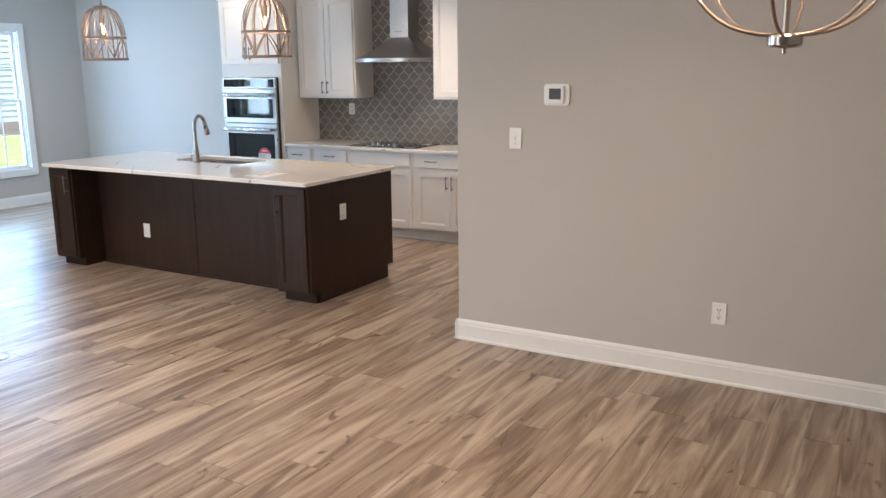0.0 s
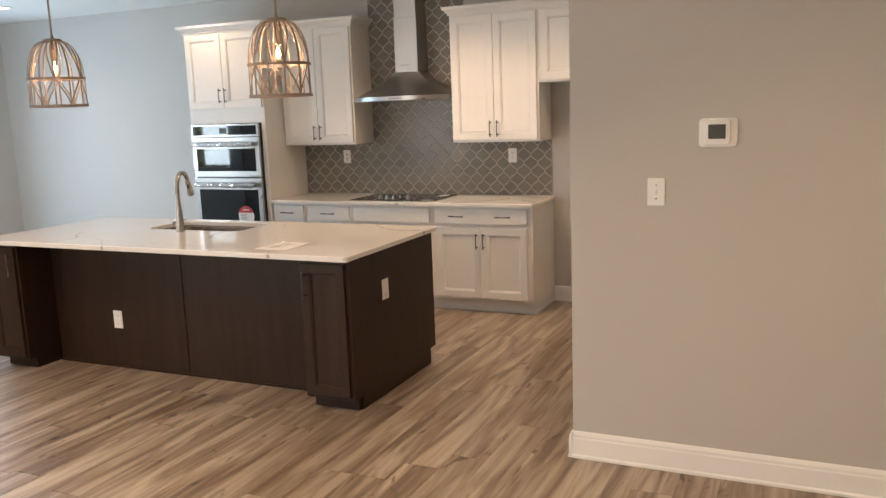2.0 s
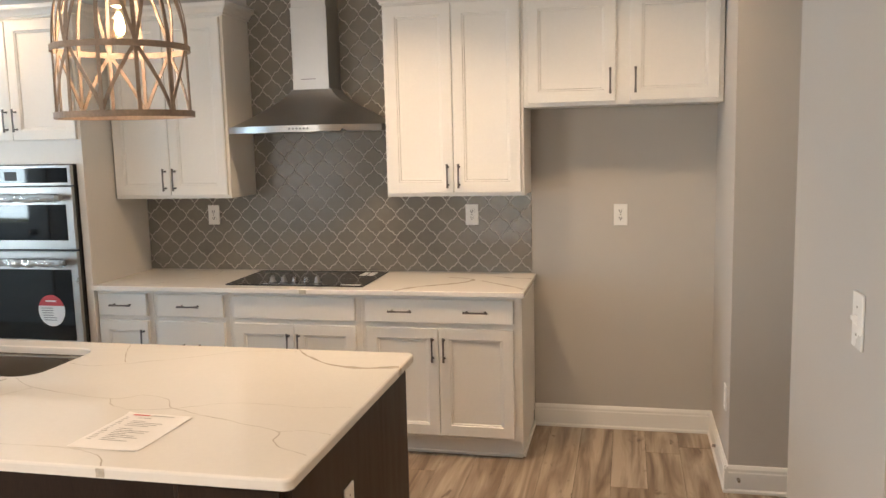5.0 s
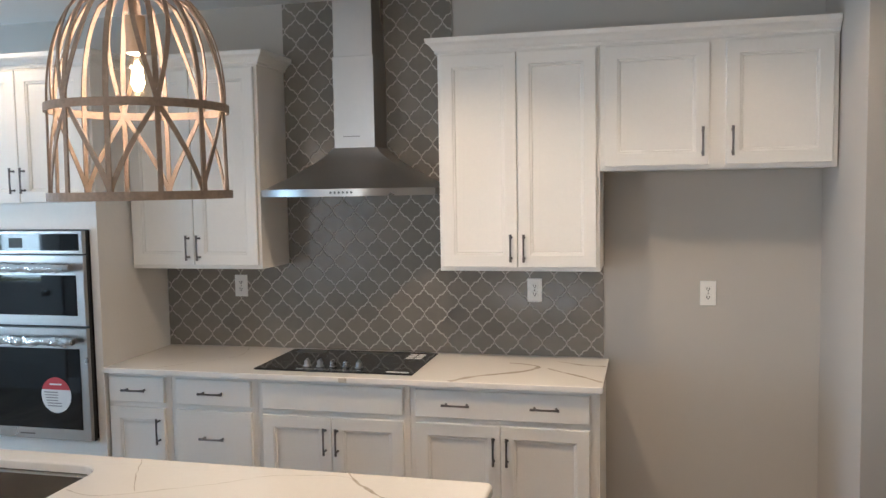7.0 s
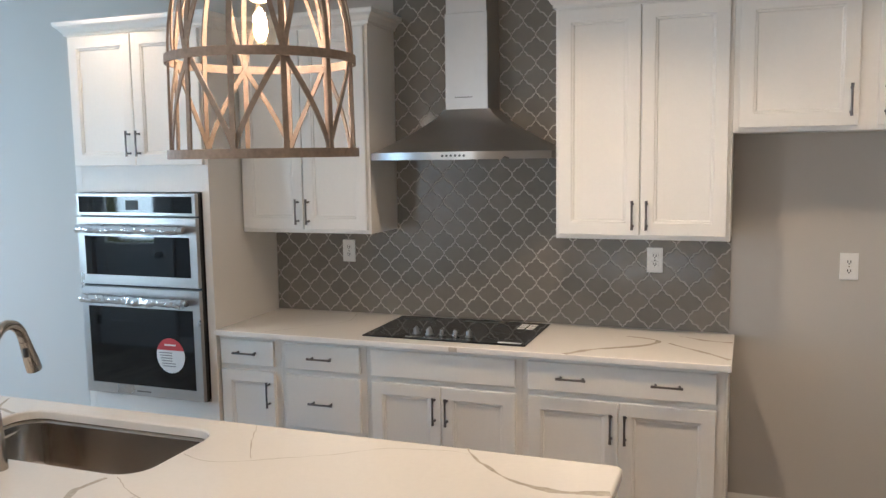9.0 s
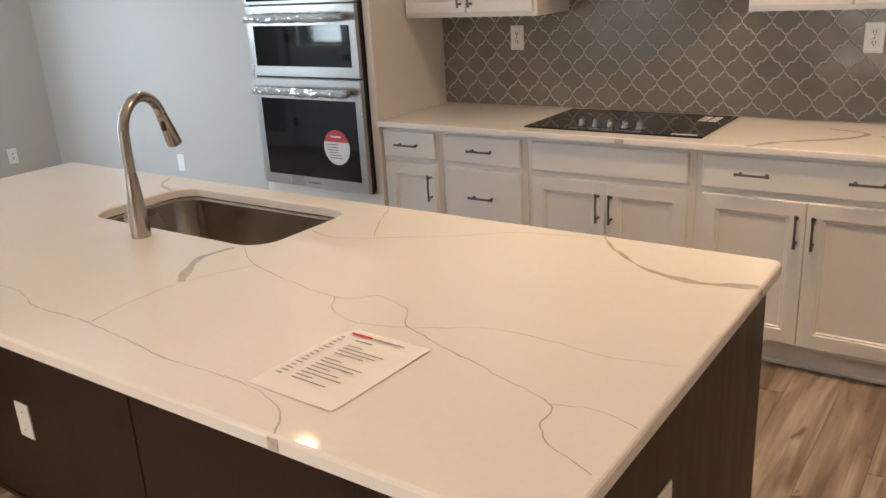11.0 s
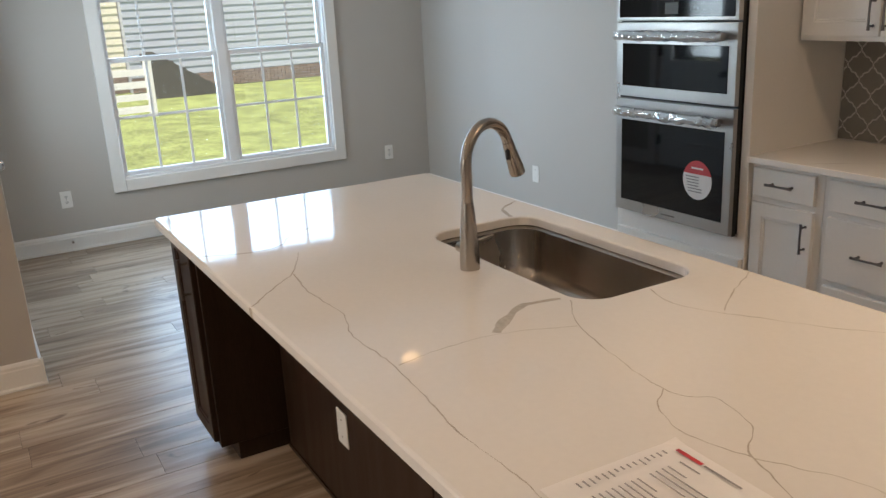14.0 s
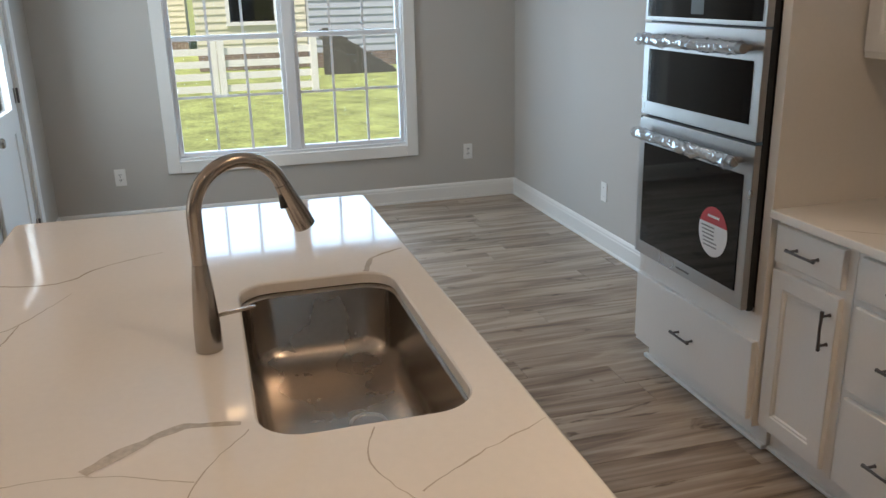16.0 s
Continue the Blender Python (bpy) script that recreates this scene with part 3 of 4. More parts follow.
# ---- kitchen: wall cabinets ----
UY = 7.098


def crown(t, x0, x1, y, z, left=True, right=True):
    """Stepped crown moulding round the top of a wall cabinet."""
    prof = [(0.0, 0.0), (0.012, 0.0), (0.012, 0.012), (0.020, 0.018), (0.030, 0.034), (0.046, 0.046), (0.050, 0.060), (0.050, 0.068), (0.0, 0.068)]
    rings = []
    pts = []
    if left:
        pts.append((x0, FB, (-1, 0)))
    pts.append((x0, y, (-1 if left else 0, -1)))
    pts.append((x1, y, (1 if right else 0, -1)))
    if right:
        pts.append((x1, FB, (1, 0)))
    for px, py, o in pts:
        rings.append([(px + o[0] * d, py + o[1] * d, z + h) for d, h in prof])
    return part("crown_moulding", loft(rings), M_CAB, t)


ZT = 2.435
g = "wall cabinets"
u1 = cabinet("wall_cabinet", -5.452, -4.700, UY, 1.388, ZT, "white wall cabinet with two panelled doors", g, False)
front(u1, "door", -5.436, -5.078, 1.408, ZT - 0.022, UY, [(-5.107, 1.50, True)])
front(u1, "door", -5.074, -4.716, 1.408, ZT - 0.022, UY, [(-5.045, 1.50, True)])
crown(u1, -5.455, -4.700, UY + 0.02, ZT - 0.01, False)
u2 = cabinet("wall_cabinet", -3.760, -2.997, UY, 1.388, ZT, "white wall cabinet with two tall panelled doors", g, False)
front(u2, "door", -3.744, -3.381, 1.408, ZT - 0.022, UY, [(-3.410, 1.50, True)])
front(u2, "door", -3.377, -3.013, 1.408, ZT - 0.022, UY, [(-3.348, 1.50, True)])
crown(u2, -3.760, -2.997, UY + 0.02, ZT - 0.01, True, False)
u3 = cabinet("wall_cabinet", -2.997, -1.99, UY, 1.853, ZT, "short white wall cabinet over the fridge space", g, False)
front(u3, "door", -2.975, -2.520, 1.872, ZT - 0.022, UY, [(-2.548, 1.975, True)])
front(u3, "door", -2.450, -2.012, 1.872, ZT - 0.022, UY, [(-2.422, 1.975, True)])
crown(u3, -2.997, -1.99, UY + 0.02, ZT - 0.01, False, False)

# tall oven cabinet with its wall ovens
OY = 6.815
oc = thing("oven_cabinet", (-5.88, 7.2, 0), "tall white cabinet that houses the wall ovens", "cabinet")
OX0, OX1 = -6.300, -5.456
for nm, q in (("side_panel", (OX0, OX0 + 0.045, OY + 0.02, FB, 0.105, ZT, 0.0015)), ("side_panel", (OX1 - 0.045, OX1, OY + 0.02, FB, 0.105, ZT, 0.0015)),
              ("lower_box", (OX0 + 0.045, OX1 - 0.045, OY + 0.021, FB, 0.105, 0.530)), ("upper_box", (OX0 + 0.045, OX1 - 0.045, OY + 0.021, FB, 1.612, ZT)),
              ("rear_panel", (OX0 + 0.045, OX1 - 0.045, FB - 0.02, FB, 0.530, 1.612))):
    part(nm, box(*q), M_CAB, oc)
part("toe_kick", box(OX0, OX1, OY + 0.09, FB, 0.002, 0.105), M_CAB, oc)
part("shoe_moulding", box(OX0 - 0.012, OX1, OY + 0.07, OY + 0.09, 0.002, 0.02, 0.003), M_TRIM, oc)
front(oc, "drawer_front", OX0 + 0.02, OX1 - 0.012, 0.135, 0.432, OY, [(-5.88, 0.285, False)], False)
front(oc, "door", OX0 + 0.018, -5.882, 1.748, ZT - 0.022, OY, [(-5.911, 1.86, True)])
front(oc, "door", -5.878, OX1 - 0.018, 1.748, ZT - 0.022, OY, [(-5.849, 1.86, True)])
crown(oc, OX0, OX1, OY + 0.02, ZT - 0.01)

OF = 6.785
X0, X1 = -6.262, -5.508
ov = thing("wall_oven", (-5.885, 7.0, 0.535), "stainless double wall oven with film still on its handles", "oven")
part("housing", box(OX0 + 0.048, OX1 - 0.048, OY + 0.03, FB - 0.03, 0.54, 1.606), M_BLACKP, ov)
part("mounting_flange", box(X0, X1, OF + 0.028, OY + 0.019, 0.534, 1.61), M_BLACKP, ov)
cpn = part("control_panel", loft([[(X0 + i, OF + d, 1.492 + i), (X1 - i, OF + d, 1.492 + i), (X1 - i, OF + d, 1.606 - i), (X0 + i, OF + d, 1.606 - i)] for i, d in ((0, 0.026), (0, 0.002), (0.002, 0), (0.012, 0))]), M_STEEL, ov)
part("glass_strip", box(X0 + 0.02, X1 - 0.02, OF - 0.002, OF + 0.002, 1.508, 1.592), M_BLACK, cpn)
part("display", box(-5.935, -5.855, OF - 0.0032, OF - 0.0018, 1.522, 1.572), M_LCD, cpn, "small lit control display")


def oven_door(z0, z1, g0, g1, hz):
    d = part("oven_door", loft([[(X0 + i, OF + dd, z0 + i), (X1 - i, OF + dd, z0 + i), (X1 - i, OF + dd, z1 - i), (X0 + i, OF + dd, z1 - i)] for i, dd in ((0, 0.024), (0, 0.002), (0.002, 0), (0.012, 0))]), M_STEEL, ov)
    part("window", box(X0 + 0.045, X1 - 0.045, OF - 0.003, OF + 0.003, g0, g1, 0.001), M_BLACK, d, "black oven door glass")
    hb = tube([(X0 + 0.045, OF - 0.042, hz), (X1 - 0.045, OF - 0.042, hz)], 0.017, 16)
    for hx in (X0 + 0.07, X1 - 0.07):
        tube([(hx, OF, hz), (hx, OF - 0.04, hz)], 0.010, 10, hb)
    part("handle", hb, M_STEEL, d, "round steel bar handle", True)
    rings = []
    for i in range(70):
        f = i / 69
        x = X0 + 0.040 + (X1 - X0 - 0.080 - 0.03) * f
        ring = []
        for j in range(18):
            a = 2 * math.pi * j / 18
            r = 0.0200 + 0.012 * abs(noise.noise(Vector((x * 34, math.cos(a) * 1.4, math.sin(a) * 1.4 + z0)))) + (0.016 * max(0, noise.noise(Vector((x * 14, z0 * 3, 2)))) if math.sin(a) < -0.3 else 0)
            ring.append((x, OF - 0.042 + r * math.cos(a), hz + r * math.sin(a)))
        rings.append(ring)
    part("plastic_wrap", loft(rings, (False, False)), M_WRAP, d, "crinkled clear protective film on the handle", True)
    return d


M_WRAP = glassy("crinkled_film", (0.92, 0.92, 0.93), 0.10, 0.42)
oven_door(1.128, 1.484, 1.180, 1.385, 1.425)
part("badge", box(-5.93, -5.84, OF - 0.001, OF + 0.001, 0.562, 0.569), M_PULL, ov)
low = oven_door(0.540, 1.116, 0.597, 1.012, 1.058)
sx, sz, sr = -5.700, 0.772, 0.092


def half_disc(up, rim=1.0):
    b = bmesh.new()
    a0 = math.radians(18)
    ang = [a0 + (math.pi - 2 * a0) * k / 20 for k in range(21)] if up else [math.pi - a0 + (math.pi + 2 * a0) * k / 28 for k in range(29)]
    f = b.faces.new([b.verts.new((sx + sr * 0.95 * math.cos(a), OF - 0.0045, sz + sr * math.sin(a))) for a in ang])
    r = bmesh.ops.extrude_face_region(b, geom=[f])
    bmesh.ops.translate(b, verts=[v for v in r["geom"] if isinstance(v, bmesh.types.BMVert)], vec=(0, 0.001, 0))
    bmesh.ops.recalc_face_normals(b, faces=b.faces[:])
    return b


st = thing("round_sticker", (sx, OF, sz), "round red and white warning sticker on the oven glass", "sticker")
part("red_top", half_disc(True), M_REDINK, st)
wh = part("white_bottom", half_disc(False), M_STICK, st)
part("heading_bar", box(sx - 0.035, sx + 0.035, OF - 0.0058, OF - 0.0048, sz + 0.052, sz + 0.060), M_STICK, st)
for k in range(6):
    part("text_bar", box(sx - 0.07 + 0.004 * k, sx + (0.01 if k < 4 else 0.03), OF - 0.0058, OF - 0.0048, sz + 0.012 - k * 0.014, sz + 0.017 - k * 0.014), M_INK, wh)

# ---- range hood ----
hd = thing("range_hood", (-4.232, 7.3, 1.757), "stainless steel chimney range hood", "range hood")
HX0, HX1, HC = -4.687, -3.777, -4.232


def hood_ring(s, z, front_y, half, top=False):
    """Plan outline with a gently bowed front."""
    pts = [(HC - half, FB, z)]
    for k in range(17):
        u = -1 + 2 * k / 16
        yy = front_y + (1 - math.cos(u * 1.15)) * s
        pts.append((HC + half * u, yy, z))
    pts.append((HC + half, FB, z))
    return pts


part("rim", loft([hood_ring(0.27, 1.757, 6.945, 0.455), hood_ring(0.27, 1.793, 6.945, 0.455)]), M_STEEL, hd, smooth=True)
can = []
for k in range(9):
    f = k / 8
    g_ = (1 - f) ** 1.35
    can.append(hood_ring(0.27 * g_ + 0.01, 1.793 + 0.207 * f, 7.235 - (7.235 - 6.949) * g_, 0.118 + (0.451 - 0.118) * g_))
part("canopy", loft(can), M_STEEL, hd, "sloped brushed steel canopy", True)
part("lower_duct", box(-4.340, -4.122, 7.240, FB, 1.998, 2.46, 0.002), M_STEEL, hd)
part("upper_duct", box(-4.335, -4.127, 7.245, FB, 2.455, CEIL - 0.001, 0.002), M_STEEL, hd)
for k in range(6):
    part("button", lathe([(0.006, 0), (0.006, 0.002)], (-4.232, 7.3, 1.757), 10), M_BLACKP, hd).matrix_basis = pose(-0.02 + k * 0.021, 6.9445 - 7.3, 0.018, 90)
part("badge", box(-4.29, -4.20, 7.238, 7.2402, 2.055, 2.06), M_PULL, hd)

# ---- island ----
isl = thing("kitchen_island", (-4.705, 5.0, 0), "dark espresso wood kitchen island with seating recess", "kitchen island")
IX0, IX1 = -6.142, -3.262
for x0, x1, y0, y1, zt in ((IX0, -5.34, 4.772, 5.560, 0.8835), (-4.44, IX1, 4.772, 5.560, 0.8835), (-5.34, -4.44, 4.772, 5.02, 0.8835), (-5.34, -4.44, 5.53, 5.560, 0.8835), (-5.34, -4.44, 5.02, 5.53, 0.66)):
    part("carcass", box(x0, x1, y0, y1, 0.105, zt), M_ESP, isl)
part("toe_kick", box(IX0 + 0.01, IX1 - 0.01, 4.782, 5.485, 0.002, 0.105), M_ESP, isl)
LW, RW = 0.302, 0.315
for x0, x1 in ((IX0 + LW + 0.004, -4.673), (-4.667, IX1 - RW - 0.004)):
    part("back_panel", box(x0, x1, 4.750, 4.772, 0.004, 0.8835, 0.0015), M_ESP, isl)
part("panel_gap", box(-4.6728, -4.6672, 4.765, 4.7715, 0.004, 0.8835), M_BLACKP, isl, "dark seam between the panels")
part("base_strip", box(IX0 + LW + 0.004, IX1 - RW - 0.004, 4.743, 4.7495, 0.002, 0.016), M_ESP, isl)
for x0, x1 in ((IX0, IX0 + LW), (IX1 - RW, IX1)):
    eb = part("end_cabinet", box(x0, x1, 4.488, 4.771, 0.078, 0.8835, 0.0015), M_ESP, isl)
    part("end_kick", box(x0 + 0.012, x1 - 0.012, 4.555, 4.771, 0.002, 0.078), M_ESP, isl)
    dr = part("door", panel_front(x0 + 0.022, x1 - 0.016, 0.100, 0.862, 4.468, rail=0.05), M_ESP, isl)
    pull(dr, x1 - 0.045 if x0 == IX0 else x0 + 0.05, 0.74, 4.468, 0.15, True)
part("side_panel", box(IX1, IX1 + 0.006, 4.490, 5.558, 0.108, 0.883), M_ESP, isl)
part("side_skirt", box(IX1 - 0.009, IX1 + 0.004, 4.58, 5.485, 0.002, 0.108), M_ESP, isl)
plate("outlet", (-5.258, 4.7495, 0.342), 0, "white duplex outlet on the island back panel", "blank")
plate("outlet", (IX1 + 0.0065, 4.886, 0.642), 90, "white duplex outlet on the island end panel", "blank")

top = thing("island_worktop", (-4.705, 5.025, 0.885), "white quartz island top with fine grey veins", "worktop")
TX0, TX1, TY0, TY1 = -6.158, -3.231, 4.425, 5.602
SX0, SX1, SY0, SY1 = -5.285, -4.488, 5.108, 5.502


def round_rect(x0, x1, y0, y1, r, n=8):
    pts = []
    for cx, cy, a in ((x1 - r, y1 - r, 0), (x0 + r, y1 - r, 90), (x0 + r, y0 + r, 180), (x1 - r, y0 + r, 270)):
        for k in range(n + 1):
            t = radians(a + 90 * k / n)
            pts.append((cx + r * math.cos(t), cy + r * math.sin(t)))
    return pts


def slab_with_hole(outer, inner, z0, z1, ease=0.007):
    """A slab with a cut-out: both outlines have the same number of points."""
    def grow(pts, d):
        n = len(pts)
        res = []
        for i in range(n):
            t = Vector((*pts[(i + 1) % n], 0)) - Vector((*pts[i - 1], 0))
            nn = Vector((t.y, -t.x, 0)).normalized()
            res.append((pts[i][0] + nn.x * d, pts[i][1] + nn.y * d))
        return res

    rings = [(inner, z0), (outer, z0), (outer, z1 - ease), (grow(outer, -ease * 0.35), z1 - ease * 0.35), (grow(outer, -ease), z1), (grow(inner, ease * 0.6), z1), (inner, z1 - ease * 0.6), (inner, z0)]
    return loft([[(x, y, z) for x, y in p] for p, z in rings], (False, False))


part("slab", slab_with_hole(round_rect(TX0, TX1, TY0, TY1, 0.025), round_rect(SX0, SX1, SY0, SY1, 0.085), 0.885, 0.914), M_QUARTZ, top)

sink = thing("sink", (-4.886, 5.305, 0.69), "undermount stainless steel single bowl sink", "sink")
rr = []
for ins, z, r in ((-0.006, 0.8845, 0.09), (-0.006, 0.880, 0.09), (0.002, 0.872, 0.085), (0.010, 0.74, 0.085), (0.020, 0.712, 0.09), (0.045, 0.694, 0.09), (0.10, 0.688, 0.07)):
    rr.append([(x, y, z) for x, y in round_rect(SX0 + ins, SX1 - ins, SY0 + ins, SY1 - ins, r)])
sb = loft(rr, (False, True))
for f in sb.faces:
    f.normal_flip()
part("bowl", sb, M_SINK, sink, smooth=True)
part("drain", lathe([(0.045, 0.0), (0.043, 0.004), (0.036, 0.003), (0.034, 0.001)], (-4.886, 5.36, 0.6885), 24), M_STEEL, sink, smooth=True)

fc = thing("faucet", (-4.900, 5.032, 0.9145), "brushed nickel pull-down kitchen faucet", "faucet")
FX, FYY = -4.900, 5.032
part("body", lathe([(0.0285, 0), (0.0285, 0.012), (0.0275, 0.06), (0.021, 0.145), (0.0165, 0.19)], (FX, FYY, 0.9145), 28), M_NICKEL, fc, smooth=True)
R = 0.101
zc = 0.9145 + 0.292
ux, uy = -math.sin(radians(20)), math.cos(radians(20))          # the spout is swung a little aside
arc = [(FX, FYY, 0.9145 + 0.19), (FX, FYY, zc - 0.05)]
for k in range(23):
    an = math.pi * k / 22 * 0.88
    arc.append((FX + ux * (R - R * math.cos(an)), FYY + uy * (R - R * math.cos(an)), zc + R * math.sin(an)))
part("spout", tube(arc, 0.0155, 18), M_NICKEL, fc, smooth=True)
p0, p1 = Vector(arc[-1]), Vector(arc[-1]) - Vector(arc[-2])
dn = p1.normalized()
hd_ = part("spray_head", tube([p0 + dn * 0.001, p0 + dn * 0.02, p0 + dn * 0.085, p0 + dn * 0.112, p0 + dn * 0.114], [0.0165, 0.0175, 0.0225, 0.0235, 0.020], 18), M_NICKEL, fc, smooth=True)
bt = p0 + dn * 0.045
part("button", tube([bt + Vector((0.010, -0.017, -0.012)), bt + Vector((0.010, -0.019, 0.016))], 0.008, 10), M_BLACKP, hd_, "black spray button", True)
hv = tube([(FX - 0.012, FYY, 0.967), (FX - 0.052, FYY, 0.967)], 0.0155, 14)
tube([(FX - 0.046, FYY + 0.004, 0.968), (FX - 0.044, FYY + 0.04, 0.974), (FX - 0.038, FYY + 0.105, 0.984)], [0.006, 0.0045, 0.004], 10, hv)
part("lever_handle", hv, M_NICKEL, fc, smooth=True)

for pts, w in (
    ([(-3.69, 5.60), (-3.61, 5.50), (-3.50, 5.41), (-3.37, 5.37), (-3.235, 5.40)], (0.010, 0.030)),
    ([(-3.25, 4.58), (-3.34, 4.62), (-3.38, 4.67), (-3.40, 4.73), (-3.56, 4.79), (-3.79, 4.87), (-3.86, 4.95), (-3.97, 4.98), (-4.05, 4.93), (-4.35, 4.99), (-4.53, 5.09)], 0.0035),
    ([(-3.40, 4.73), (-3.32, 4.75), (-3.24, 4.73)], 0.0035),
    ([(-4.05, 4.93), (-4.00, 4.87), (-3.91, 4.84), (-3.79, 4.87)], 0.003),
    ([(-3.79, 4.87), (-3.66, 4.94), (-3.51, 4.95), (-3.38, 4.94), (-3.26, 4.96)], 0.002),
    ([(-4.47, 4.83), (-4.52, 4.89), (-4.57, 4.98), (-4.56, 5.08)], (0.042, 0.016)),
    ([(-4.45, 4.57), (-4.47, 4.70), (-4.46, 4.84), (-4.39, 5.00)], 0.003),
    ([(-3.74, 4.43), (-3.79, 4.49), (-3.93, 4.53), (-4.14, 4.53), (-4.44, 4.56), (-4.66, 4.56), (-4.80, 4.60), (-5.00, 4.59), (-5.18, 4.61)], 0.0035),
    ([(-4.99, 4.43), (-5.10, 4.53), (-5.20, 4.62), (-5.37, 4.70)], (0.007, 0.003)),
    ([(-4.47, 5.30), (-4.37, 5.27), (-4.24, 5.32), (-4.02, 5.45), (-3.90, 5.53), (-3.74, 5.56), (-3.65, 5.55)], 0.003),
    ([(-4.26, 5.33), (-4.33, 5.44), (-4.41, 5.59)], 0.0035),
    ([(-5.29, 5.44), (-5.40, 5.49), (-5.46, 5.58)], (0.026, 0.010)),
    ([(-5.53, 4.43), (-5.47, 4.58), (-5.48, 4.68), (-5.57, 4.75), (-5.66, 4.91)], (0.014, 0.007)),
):
    vein(top, pts, w, ZV)
part("vein_edge", box(-3.748, -3.725, 4.4232, 4.4255, 0.888, 0.910), M_VEIN, top)
part("vein_edge", box(-5.00, -4.98, 4.4232, 4.4255, 0.888, 0.910), M_VEIN, top)
part("vein_edge", box(-3.2315, -3.2292, 5.38, 5.41, 0.888, 0.910), M_VEIN, top)

# a printed sheet lies on the island
sheet = thing("paper_sheet", (-3.787, 4.697, 0.9152), "printed white letter sheet lying on the island", "paper", m=pose(-3.802, 4.670, 0.9152, 0, 0, -2))
b = bmesh.new()
NX, NY = 8, 10
gv = [[b.verts.new(((i / NX - 0.5) * 0.214, (j / NY - 0.5) * 0.277, 0.0006 + 0.004 * max(0, noise.noise(Vector((i * 0.35, j * 0.3, 7)))) + (0.004 if (i == 0 and j == NY) else 0))) for i in range(NX + 1)] for j in range(NY + 1)]
for j in range(NY):
    for i in range(NX):
        b.faces.new((gv[j][i], gv[j][i + 1], gv[j + 1][i + 1], gv[j + 1][i]))
ret = bmesh.ops.extrude_face_region(b, geom=b.faces[:])
bmesh.ops.translate(b, verts=[v for v in ret["geom"] if isinstance(v, bmesh.types.BMVert)], vec=(0, 0, -0.0003))
bmesh.ops.recalc_face_normals(b, faces=b.faces[:])
part("sheet", b, M_PAPER, sheet)
rnd = random.Random(4)
part("logo_bar", box(-0.075, -0.02, 0.108, 0.116, 0.0048, 0.0052), M_REDINK, sheet)
part("title_bar", box(-0.015, 0.06, 0.110, 0.114, 0.0048, 0.0052), M_INK, sheet)
for k in range(15):
    z = 0.0048
    y0 = 0.088 - k * 0.0125
    part("text_bar", box(-0.085, -0.085 + rnd.uniform(0.008, 0.02), y0, y0 + 0.003, z, z + 0.0004), M_INK, sheet)
    if k not in (1, 6):
        part("text_bar", box(-0.045, -0.045 + rnd.uniform(0.035, 0.11), y0, y0 + 0.0028, z, z + 0.0004), M_INK, sheet)

# ---- pendants ----


